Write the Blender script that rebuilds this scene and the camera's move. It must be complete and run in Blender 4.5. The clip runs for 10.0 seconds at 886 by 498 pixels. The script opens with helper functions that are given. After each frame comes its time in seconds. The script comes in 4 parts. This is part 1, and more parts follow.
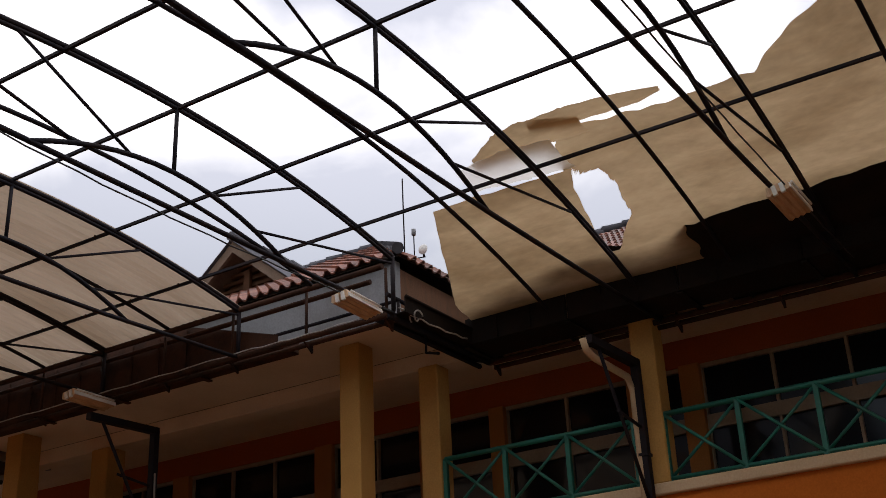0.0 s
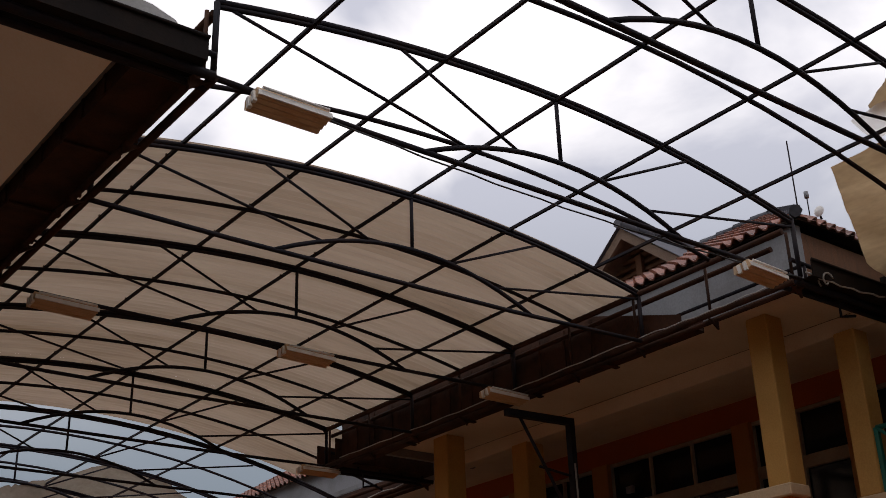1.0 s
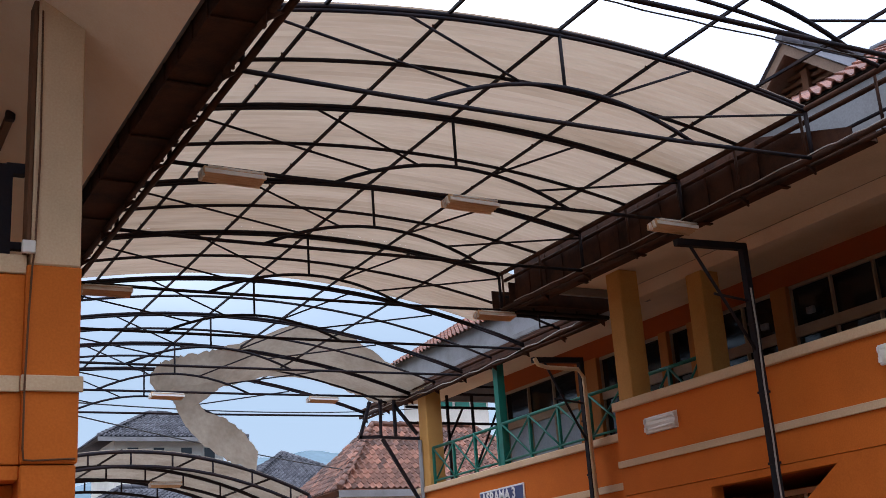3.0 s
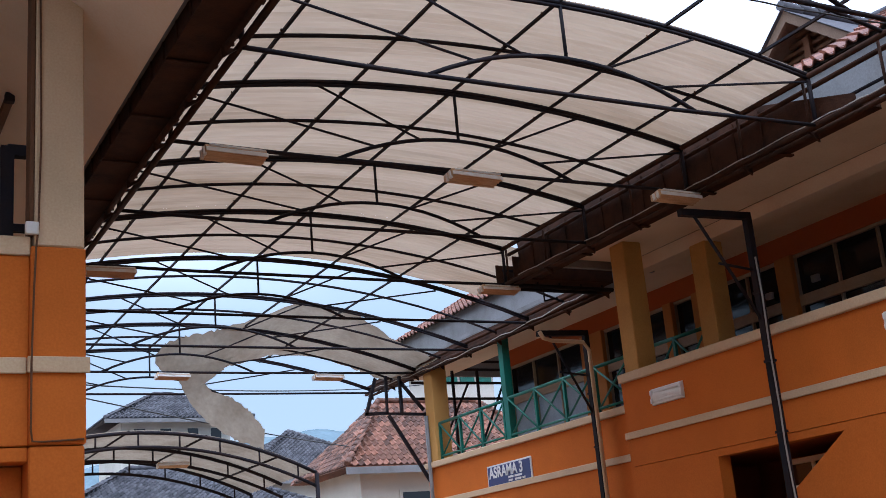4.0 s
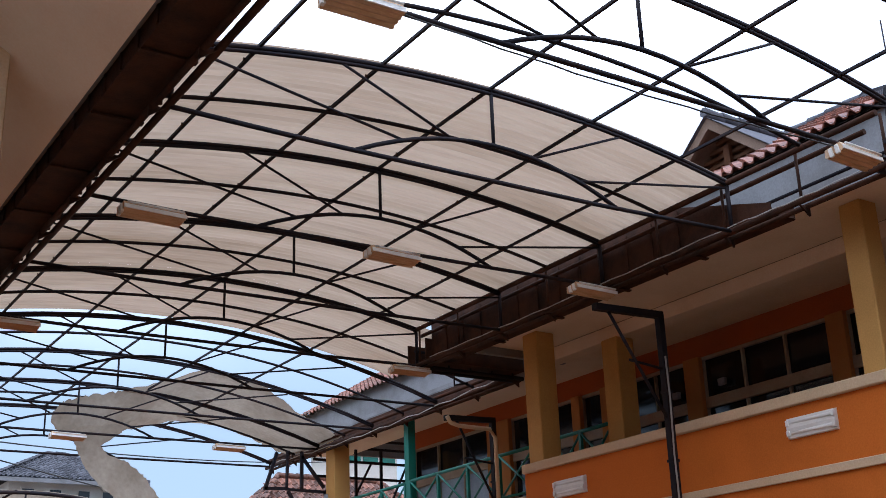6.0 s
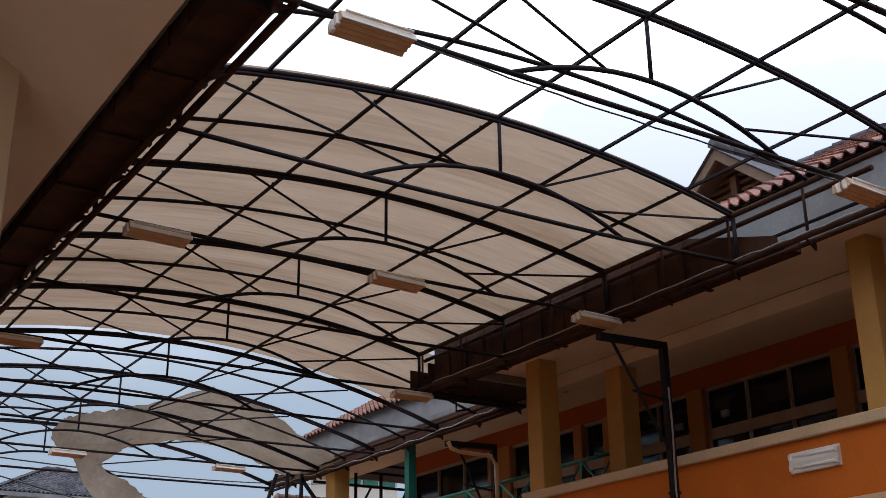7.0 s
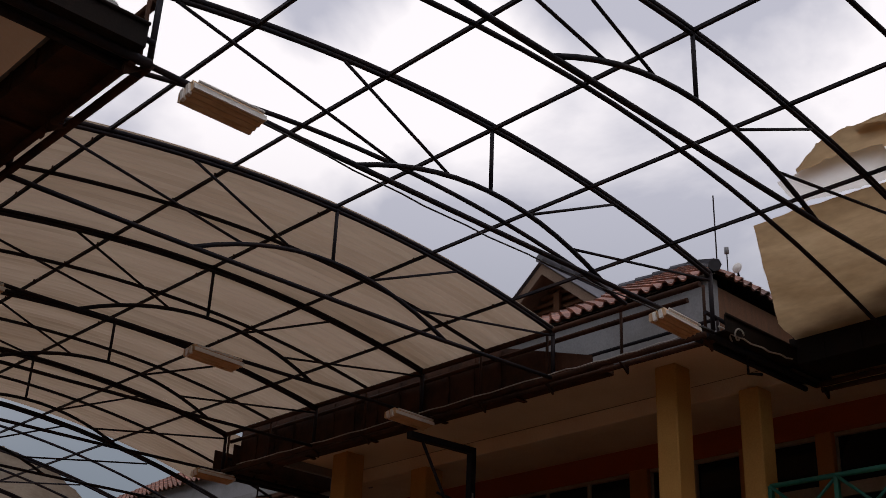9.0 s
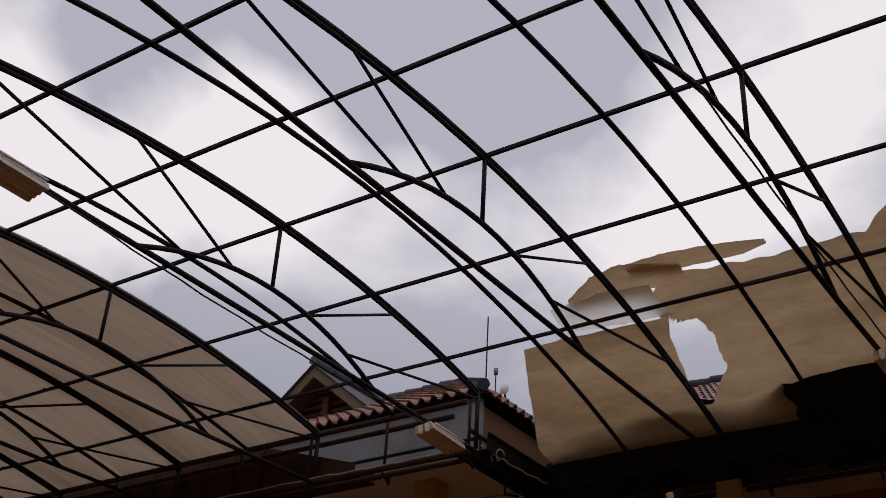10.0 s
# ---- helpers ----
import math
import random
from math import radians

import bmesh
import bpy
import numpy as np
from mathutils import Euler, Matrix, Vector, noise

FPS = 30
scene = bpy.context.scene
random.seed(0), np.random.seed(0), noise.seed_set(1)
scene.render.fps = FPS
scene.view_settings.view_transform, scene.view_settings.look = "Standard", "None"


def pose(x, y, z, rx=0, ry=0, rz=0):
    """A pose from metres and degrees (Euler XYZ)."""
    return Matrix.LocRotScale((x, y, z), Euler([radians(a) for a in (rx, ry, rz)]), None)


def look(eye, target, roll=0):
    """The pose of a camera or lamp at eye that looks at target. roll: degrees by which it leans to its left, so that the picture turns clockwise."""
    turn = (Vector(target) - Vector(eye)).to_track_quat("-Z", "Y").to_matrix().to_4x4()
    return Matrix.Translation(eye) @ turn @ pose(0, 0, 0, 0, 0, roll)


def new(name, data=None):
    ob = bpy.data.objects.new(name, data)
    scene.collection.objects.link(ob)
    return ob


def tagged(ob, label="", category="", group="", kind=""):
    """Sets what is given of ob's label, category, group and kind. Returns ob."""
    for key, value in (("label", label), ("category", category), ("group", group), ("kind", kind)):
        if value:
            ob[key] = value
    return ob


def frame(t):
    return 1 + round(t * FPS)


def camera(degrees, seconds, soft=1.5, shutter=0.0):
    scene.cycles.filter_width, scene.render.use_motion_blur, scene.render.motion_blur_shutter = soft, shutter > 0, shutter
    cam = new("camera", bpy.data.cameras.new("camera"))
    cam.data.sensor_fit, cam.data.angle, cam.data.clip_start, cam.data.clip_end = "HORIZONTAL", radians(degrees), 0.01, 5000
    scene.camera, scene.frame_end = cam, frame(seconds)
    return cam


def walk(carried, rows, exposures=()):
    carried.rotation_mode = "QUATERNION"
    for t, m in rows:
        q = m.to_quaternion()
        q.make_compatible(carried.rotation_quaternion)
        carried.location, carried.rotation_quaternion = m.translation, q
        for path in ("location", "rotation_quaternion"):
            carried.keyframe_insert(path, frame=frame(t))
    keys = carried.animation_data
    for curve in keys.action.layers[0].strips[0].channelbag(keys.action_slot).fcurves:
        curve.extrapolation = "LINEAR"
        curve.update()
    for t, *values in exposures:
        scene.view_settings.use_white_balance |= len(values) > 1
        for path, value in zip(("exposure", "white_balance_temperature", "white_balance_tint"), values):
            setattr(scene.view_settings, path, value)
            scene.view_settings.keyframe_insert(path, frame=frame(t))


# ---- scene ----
cam = camera(40.9, 10.0, soft=0.6)
PATH = [
    (0, (-0.04, -0.283, 1.572), (1.51, 0.686, 2.383), -2.8),
    (0.5, (-0.013, -0.159, 1.548), (1.331, 1.085, 2.353), -3.8),
    (1, (-0.05, -0.101, 1.541), (1.076, 1.334, 2.361), -1.9),
    (1.5, (-0.032, -0.088, 1.524), (0.999, 1.442, 2.297), 0.1),
    (2, (-0.014, -0.121, 1.524), (0.899, 1.524, 2.2), 0.4),
    (2.5, (0.002, -0.138, 1.512), (0.849, 1.569, 2.12), -0.6),
    (3, (0.005, -0.138, 1.514), (0.936, 1.53, 2.105), -4.1),
    (3.2, (0.004, -0.132, 1.512), (0.935, 1.551, 2.063), -4.7),
    (4.5, (-0.001, -0.082, 1.501), (0.94, 1.593, 2.058), -5.5),
    (5, (0.009, -0.073, 1.511), (0.991, 1.579, 2.066), -5.7),
    (5.5, (0.011, -0.049, 1.507), (1.027, 1.562, 2.117), -5.2),
    (5.7, (0.021, -0.05, 1.503), (1.073, 1.517, 2.164), -3.3),
    (6.8, (0.024, -0.057, 1.546), (1.044, 1.521, 2.232), -0.9),
    (7, (0.025, -0.055, 1.55), (1.049, 1.509, 2.259), -0.8),
    (7.5, (0.024, -0.052, 1.561), (1.091, 1.49, 2.258), -0.3),
    (8, (0.017, -0.06, 1.568), (1.12, 1.443, 2.29), 0.3),
    (8.5, (0.001, -0.048, 1.566), (1.156, 1.391, 2.338), 1.5),
    (9, (-0.008, -0.058, 1.565), (1.208, 1.282, 2.417), 2.6),
    (9.5, (-0.027, -0.05, 1.562), (1.287, 1.111, 2.525), 3.1),
    (10, (-0.035, -0.07, 1.548), (1.353, 0.943, 2.571), 3.5),
]
EXPOSURES = [(0.0, -2.2, 6500, 13), (0.5, -2.48, 6500, 14), (1.0, -2.52, 6500, 14), (1.5, -2.2, 6500, 13), (2.0, -2.0, 6250, 12), (2.5, -1.5, 5750, 12), (3.2, -1.28, 5600, 12),
             (4.5, -1.1, 5250, 10), (5.5, -1.05, 5250, 10), (7.0, -1.74, 6000, 12), (8.0, -2.08, 6400, 13), (9.0, -2.75, 6500, 16), (9.5, -2.95, 6500, 17), (10.0, -3.0, 6500, 18)]
walk(cam, [(t, look(eye, target, roll)) for t, eye, target, roll in PATH], EXPOSURES)

# ---- sky and sun ----
SUN_EL, SUN_AZ, CLOUD = 55.0, 200.0, 6.6
world = bpy.data.worlds.new("sky")
scene.world = world
world.use_nodes = True
wn, wl = world.node_tree.nodes, world.node_tree.links
wn.clear()
sky = wn.new("ShaderNodeTexSky")
sky.sky_type, sky.sun_disc = "NISHITA", False
sky.sun_elevation, sky.sun_rotation = radians(SUN_EL), radians(SUN_AZ)
coord = wn.new("ShaderNodeTexCoord")
mapn = wn.new("ShaderNodeMapping")
mapn.inputs["Scale"].default_value = (1.0, 1.0, 1.5)
cl = wn.new("ShaderNodeTexNoise")
cl.inputs["Scale"].default_value, cl.inputs["Detail"].default_value = 2.6, 10.0
cl.inputs["Roughness"].default_value = 0.55
cl.inputs["Distortion"].default_value = 0.35
# cloud cover: grey-blue bellies to bright white tops
ramp = wn.new("ShaderNodeValToRGB")
ramp.color_ramp.elements[0].position, ramp.color_ramp.elements[0].color = 0.40, (0.52, 0.54, 0.61, 1)
ramp.color_ramp.elements[1].position, ramp.color_ramp.elements[1].color = 0.58, (1.0, 0.99, 0.99, 1)
# thin haze low down, bright cloud higher up
sep = wn.new("ShaderNodeSeparateXYZ")
rise = wn.new("ShaderNodeMapRange")
rise.interpolation_type = "SMOOTHSTEP"
rise.inputs["From Min"].default_value, rise.inputs["From Max"].default_value = 0.20, 0.52
bright = wn.new("ShaderNodeVectorMath")
bright.operation = "SCALE"
bright.inputs["Scale"].default_value = CLOUD
cover = wn.new("ShaderNodeMix")
cover.data_type = "RGBA"
haze = wn.new("ShaderNodeMix")
haze.data_type = "RGBA"
haze.inputs["Factor"].default_value = 0.7
haze.inputs[7].default_value = (1.85, 2.2, 2.5, 1)
dim = wn.new("ShaderNodeVectorMath")
dim.operation = "SCALE"
dim.inputs["Scale"].default_value = 0.10
back = wn.new("ShaderNodeBackground")
back.inputs["Strength"].default_value = 1.0
wout = wn.new("ShaderNodeOutputWorld")
wl.new(coord.outputs["Generated"], mapn.inputs["Vector"])
wl.new(mapn.outputs["Vector"], cl.inputs["Vector"])
# a bank of bright cumulus over the passage, its rim broken by the finer noise
bank = None
unit = wn.new("ShaderNodeVectorMath")
unit.operation = "NORMALIZE"
wl.new(coord.outputs["Generated"], unit.inputs[0])
for way, wide, gain in (((0.549, 0.627, 0.553), 7.0, 0.20), ((0.606, 0.577, 0.547), 7.0, 0.16), ((0.458, 0.711, 0.533), 8.0, 0.15), ((0.759, 0.254, 0.60), 7.0, 0.06),
                        ((0.454, 0.654, 0.605), 5.0, -0.16), ((0.56, 0.52, 0.645), 7.0, -0.13), ((0.64, 0.40, 0.66), 8.0, -0.13), ((0.716, 0.402, 0.57), 5.0, -0.05)):
    dot = wn.new("ShaderNodeVectorMath")
    dot.operation = "DOT_PRODUCT"
    wl.new(unit.outputs[0], dot.inputs[0])
    dot.inputs[1].default_value = Vector(way).normalized()
    near = wn.new("ShaderNodeMapRange")
    near.interpolation_type = "SMOOTHSTEP"
    near.inputs["From Min"].default_value, near.inputs["From Max"].default_value = math.cos(radians(wide)), math.cos(radians(1.5))
    near.inputs["To Max"].default_value = gain
    wl.new(dot.outputs["Value"], near.inputs["Value"])
    add = wn.new("ShaderNodeMath")
    wl.new((bank or cl).outputs[0], add.inputs[0])
    wl.new(near.outputs["Result"], add.inputs[1])
    bank = add
wl.new(bank.outputs[0], ramp.inputs["Fac"])
wl.new(ramp.outputs["Color"], bright.inputs[0])
wl.new(coord.outputs["Generated"], sep.inputs[0])
wl.new(sep.outputs["Z"], rise.inputs["Value"])
wl.new(rise.outputs["Result"], cover.inputs["Factor"])
wl.new(sky.outputs["Color"], dim.inputs[0])
wl.new(dim.outputs[0], haze.inputs[6])
wl.new(haze.outputs[2], cover.inputs[6])
wl.new(bright.outputs[0], cover.inputs[7])
wl.new(cover.outputs[2], back.inputs["Color"])
wl.new(back.outputs["Background"], wout.inputs["Surface"])
sun_data = bpy.data.lights.new("sun", "SUN")
sun_data.energy, sun_data.angle, sun_data.color = 1.1, radians(14), (1.0, 0.95, 0.88)
sun = new("sun", sun_data)
sun.rotation_euler = (radians(90 - SUN_EL), 0, radians(180 - SUN_AZ))


# ---- materials ----
def surface(name, base, rough=0.7, metal=0.0, dirt=None, amount=0.4, scale=1.5, grain=40.0, bump=0.15, vary=0.0,
            streak=(1, 1, 1), transmit=None):
    """A painted or raw surface: base colour, soiling in patches, fine grain and relief."""
    m = bpy.data.materials.new(name)
    m.use_nodes = True
    n, l = m.node_tree.nodes, m.node_tree.links
    b = n["Principled BSDF"]
    b.inputs["Roughness"].default_value, b.inputs["Metallic"].default_value = rough, metal
    b.inputs["Specular IOR Level"].default_value = 0.5 if rough < 0.7 else 0.15
    tc = n.new("ShaderNodeTexCoord")
    mp = n.new("ShaderNodeMapping")
    mp.inputs["Scale"].default_value = streak
    l.new(tc.outputs["Object"], mp.inputs["Vector"])
    big = n.new("ShaderNodeTexNoise")
    big.inputs["Scale"].default_value, big.inputs["Detail"].default_value = scale, 6.0
    big.inputs["Roughness"].default_value = 0.62
    fine = n.new("ShaderNodeTexNoise")
    fine.inputs["Scale"].default_value, fine.inputs["Detail"].default_value = grain, 4.0
    for t in (big, fine):
        l.new(mp.outputs["Vector"], t.inputs["Vector"])
    rp = n.new("ShaderNodeValToRGB")
    rp.color_ramp.elements[0].position, rp.color_ramp.elements[1].position = 0.42, 0.72
    rp.color_ramp.elements[0].color = (0, 0, 0, 1)
    rp.color_ramp.elements[1].color = (amount, amount, amount, 1)
    l.new(big.outputs["Fac"], rp.inputs["Fac"])
    mx = n.new("ShaderNodeMix")
    mx.data_type = "RGBA"
    mx.inputs[6].default_value = (*base, 1)
    mx.inputs[7].default_value = (*(dirt or [c * 0.55 for c in base]), 1)
    l.new(rp.outputs["Color"], mx.inputs["Factor"])
    g = n.new("ShaderNodeMix")
    g.data_type, g.blend_type = "RGBA", "OVERLAY"
    g.inputs["Factor"].default_value = 0.22
    l.new(mx.outputs[2], g.inputs[6])
    l.new(fine.outputs["Fac"], g.inputs[7])
    out = g.outputs[2]
    if vary:
        oi = n.new("ShaderNodeObjectInfo")
        hs = n.new("ShaderNodeHueSaturation")
        mr = n.new("ShaderNodeMapRange")
        mr.inputs["To Min"].default_value, mr.inputs["To Max"].default_value = 1 - vary, 1 + vary
        geo = n.new("ShaderNodeNewGeometry")
        both = n.new("ShaderNodeMath")
        both.operation = "ADD"
        wrap = n.new("ShaderNodeMath")
        wrap.operation = "FRACT"
        l.new(oi.outputs["Random"], both.inputs[0])
        l.new(geo.outputs["Random Per Island"], both.inputs[1])
        l.new(both.outputs[0], wrap.inputs[0])
        l.new(wrap.outputs[0], mr.inputs["Value"])
        l.new(mr.outputs["Result"], hs.inputs["Value"])
        l.new(out, hs.inputs["Color"])
        out = hs.outputs["Color"]
    l.new(out, b.inputs["Base Color"])
    bp = n.new("ShaderNodeBump")
    bp.inputs["Strength"].default_value, bp.inputs["Distance"].default_value = bump, 0.01
    l.new(fine.outputs["Fac"], bp.inputs["Height"])
    l.new(bp.outputs["Normal"], b.inputs["Normal"])
    if transmit:
        tr = n.new("ShaderNodeBsdfTranslucent")
        ms = n.new("ShaderNodeMixShader")
        ms.inputs["Fac"].default_value = transmit
        l.new(out, tr.inputs["Color"])
        l.new(b.outputs["BSDF"], ms.inputs[1])
        l.new(tr.outputs["BSDF"], ms.inputs[2])
        l.new(ms.outputs["Shader"], n["Material Output"].inputs["Surface"])
    return m


STEEL = surface("painted_steel", (0.015, 0.014, 0.019), 0.72, 0.0, (0.035, 0.018, 0.013), 0.7, 2.5, 60, 0.2)
RUST = surface("rusty_steel", (0.062, 0.026, 0.014), 0.8, 0.0, (0.014, 0.010, 0.009), 0.9, 3.0, 50, 0.3)
# near-black metal: the deep shade under the eaves is put into this colour
SHADE_BLACK = surface("shade_black_metal", (0.013, 0.010, 0.009), 0.85, 0.0, (0.03, 0.017, 0.011), 0.5, 3.0, 50, 0.3)
ORANGE = surface("orange_wall_paint", (0.62, 0.166, 0.022), 0.85, 0, (0.43, 0.118, 0.018), 0.5, 0.8, 55, 0.12)
CREAM = surface("cream_wall_paint", (0.67, 0.50, 0.32), 0.75, 0, (0.46, 0.35, 0.22), 0.45, 1.1, 55, 0.12)
YELLOW = surface("ochre_column_paint", (0.57, 0.325, 0.10), 0.75, 0, (0.36, 0.18, 0.045), 0.4, 1.2, 55, 0.12)
RED = surface("dark_red_brown", (0.36, 0.085, 0.018), 0.75, 0, (0.25, 0.08, 0.035), 0.4, 1.2, 55, 0.12)
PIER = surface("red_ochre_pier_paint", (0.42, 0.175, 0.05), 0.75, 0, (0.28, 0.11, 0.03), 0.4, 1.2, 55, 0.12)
SOFFIT = surface("white_soffit_paint", (0.78, 0.64, 0.49), 0.8, 0, (0.55, 0.42, 0.29), 0.5, 0.7, 45, 0.1)
# lighter copy of the soffit paint: stronger bounce light put into the colour
SOFFIT_LIT = surface("lit_soffit_paint", (0.88, 0.75, 0.60), 0.8, 0, (0.68, 0.54, 0.40), 0.5, 0.7, 45, 0.1)
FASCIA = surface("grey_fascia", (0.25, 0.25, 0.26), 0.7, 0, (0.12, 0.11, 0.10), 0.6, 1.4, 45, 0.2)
PALEGREY = surface("pale_grey_board", (0.46, 0.45, 0.44), 0.7, 0, (0.26, 0.24, 0.22), 0.6, 1.8, 45, 0.15)
SHEET = surface("translucent_roof_sheet", (0.57, 0.448, 0.335), 0.5, 0, (0.34, 0.235, 0.145), 0.9, 0.55, 5, 0.04,
                streak=(0.25, 3.0, 1), transmit=0.38)
SHEET_LONG = surface("torn_roof_sheet", (0.60, 0.43, 0.25), 0.5, 0, (0.27, 0.165, 0.075), 0.9, 0.9, 14, 0.05,
                     streak=(1.2, 0.5, 1), transmit=0.42)
# lighter copy of the torn sheet: sky light on the fold is in the colour
SHEET_LIT = surface("lit_torn_sheet", (0.80, 0.77, 0.74), 0.5, 0, (0.6, 0.56, 0.5), 0.5, 1.1, 14, 0.05, transmit=0.7)
GABLEBOARD = surface("weathered_pale_board", (0.21, 0.15, 0.11), 0.75, 0, (0.11, 0.075, 0.055), 0.6, 3.0, 40, 0.3)
RAG = surface("weathered_torn_sheet", (0.41, 0.355, 0.285), 0.7, 0, (0.22, 0.175, 0.125), 0.8, 1.1, 14, 0.05, transmit=0.3)
TILE = surface("clay_roof_tile", (0.28, 0.11, 0.072), 0.34, 0, (0.10, 0.06, 0.05), 0.9, 2.6, 30, 0.3, vary=0.5)
GREYTILE = surface("weathered_roof_tile", (0.115, 0.115, 0.13), 0.85, 0, (0.05, 0.05, 0.06), 0.8, 0.7, 12, 0.3, vary=0.35)
GREEN = surface("green_paint", (0.010, 0.16, 0.12), 0.5, 0, (0.02, 0.08, 0.06), 0.6, 3.0, 50, 0.15)
WOOD = surface("brown_wood", (0.15, 0.072, 0.038), 0.7, 0, (0.09, 0.05, 0.03), 0.6, 3.0, 40, 0.3, streak=(6, 1, 1))
# yellowed enamel, browned further for the shade on the lamps' undersides
LAMPWHITE = surface("yellowed_shaded_lamp_enamel", (0.64, 0.44, 0.26), 0.5, 0, (0.38, 0.20, 0.09), 0.7, 4.0, 40, 0.1, streak=(1, 6, 1))
LAMPWALL = surface("white_lamp_enamel", (0.80, 0.78, 0.74), 0.4, 0, (0.55, 0.52, 0.46), 0.4, 4.0, 40, 0.1)
WHITE = surface("off_white_wall", (0.70, 0.68, 0.62), 0.8, 0, (0.45, 0.43, 0.38), 0.5, 0.6, 30, 0.1)
PAVING = surface("brown_bounce_ground", (0.27, 0.18, 0.115), 0.85, 0, (0.17, 0.11, 0.075), 0.6, 0.8, 25, 0.3)
DARKWOOD = surface("brown_window_frame", (0.34, 0.26, 0.17), 0.6, 0, (0.2, 0.14, 0.09), 0.5, 3, 40, 0.2)
CABLE = surface("black_cable", (0.02, 0.02, 0.02), 0.6)
WIRE = surface("grey_wire", (0.36, 0.33, 0.30), 0.6)
SIGNBLUE = surface("blue_sign_enamel", (0.035, 0.045, 0.16), 0.4, 0, (0.02, 0.03, 0.09), 0.4, 3, 40, 0.05)
SIGNWHITE = surface("white_sign_paint", (0.8, 0.8, 0.8), 0.5)
# pale blue stands in for sky reflected in the far lower panes
PANE_REFLECTION = surface("pale_blue_pane_reflection", (0.30, 0.37, 0.45), 0.5, 0, (0.18, 0.24, 0.3), 0.6, 2.0, 30, 0.05)
HILL = surface("hazy_wooded_hill", (0.17, 0.24, 0.29), 0.95, 0, (0.10, 0.16, 0.19), 0.7, 0.05, 0.6, 0.1)
GLASS = bpy.data.materials.new("dark_window_glass")
GLASS.use_nodes = True
_b = GLASS.node_tree.nodes["Principled BSDF"]
_b.inputs["Base Color"].default_value = (0.012, 0.014, 0.018, 1)
_b.inputs["Roughness"].default_value = 0.08


# ---- mesh helpers ----
def finish(name, verts, faces, mat, parent=None, label="", smooth=False):
    me = bpy.data.meshes.new(name)
    me.from_pydata([tuple(map(float, v)) for v in verts], [], faces)
    me.materials.append(mat)
    if smooth:
        for p in me.polygons:
            p.use_smooth = True
    me.update()
    ob = new(name, me)
    if parent:
        ob.parent = parent
    if label:
        tagged(ob, label)
    return ob


def part(name, bm, mat, parent=None, label=""):
    me = bpy.data.meshes.new(name)
    bmesh.ops.recalc_face_normals(bm, faces=bm.faces)
    bm.to_mesh(me)
    bm.free()
    me.materials.append(mat)
    ob = new(name, me)
    if parent:
        ob.parent = parent
    if label:
        tagged(ob, label)
    return ob


def thing(name, label, category, group="", kind="", at=(0, 0, 0)):
    ob = new(name)
    ob.empty_display_size = 0.1
    ob.location = at
    return tagged(ob, label, category, group, kind)


def add_box(bm, lo, hi, bevel=0.0):
    vs = [bm.verts.new((x, y, z)) for x in (lo[0], hi[0]) for y in (lo[1], hi[1]) for z in (lo[2], hi[2])]
    fs = [bm.faces.new([vs[i] for i in q]) for q in
          ((0, 1, 3, 2), (4, 6, 7, 5), (0, 4, 5, 1), (2, 3, 7, 6), (0, 2, 6, 4), (1, 5, 7, 3))]
    if bevel:
        es = list({e for f in fs for e in f.edges})
        bmesh.ops.bevel(bm, geom=es, offset=bevel, segments=1, affect="EDGES")


def box(name, lo, hi, mat, parent=None, label="", bevel=0.006):
    bm = bmesh.new()
    add_box(bm, lo, hi, bevel)
    return part(name, bm, mat, parent, label)


def add_tube(bm, pts, r, sides=8, square=False):
    """A pipe (or square section) of radius r along points."""
    pts = [Vector(p) for p in pts]
    n = 4 if square else sides
    rings = []
    for i, p in enumerate(pts):
        d = (pts[min(i + 1, len(pts) - 1)] - pts[max(i - 1, 0)]).normalized()
        up = Vector((0, 0, 1)) if abs(d.z) < 0.93 else Vector((0, 1, 0))
        a = d.cross(up).normalized()
        b = a.cross(d)
        off = math.pi / 4 if square else 0
        rr = r * math.sqrt(2) if square else r
        rings.append([bm.verts.new(p + rr * (math.cos(off + 2 * math.pi * k / n) * a + math.sin(off + 2 * math.pi * k / n) * b))
                      for k in range(n)])
    for s, t in zip(rings, rings[1:]):
        for k in range(n):
            f = bm.faces.new((s[k], s[(k + 1) % n], t[(k + 1) % n], t[k]))
            f.smooth = not square
    bm.faces.new(rings[0][::-1])
    bm.faces.new(rings[-1])


def tube(name, pts, r, mat, parent=None, label="", sides=8, square=False):
    bm = bmesh.new()
    add_tube(bm, pts, r, sides, square)
    return part(name, bm, mat, parent, label)


# ---- the canopy's measures ----
XL, XR, XC = 2.97, 9.32, 6.18          # eaves and crown of the narrow canopy
XLW, XRW, XRF = -0.4, 11.35, 11.14     # eaves where the passage widens, near and far
Z_TIE, Z_CROWN, BEND = 5.95, 6.84, 0.034
Y_TRUSS = [-2.35, -0.15, 2.05, 4.12, 6.2, 8.32, 10.49, 12.65, 14.85, 17.15, 19.4, 21.65, 23.9]
Y_STEP, Y_STEP_FAR = 6.28, 14.9


def arch_z(x):
    return Z_CROWN - BEND * (x - XC) ** 2


def span(y):
    return (XL, XR) if Y_STEP - 0.2 < y < Y_STEP_FAR + 0.1 else (XLW, XRW if y < Y_STEP else XRF)


def arch_points(a, b, n=22, dz=0.0):
    return [(a + (b - a) * i / n, 0, arch_z(a + (b - a) * i / n) + dz) for i in range(n + 1)]


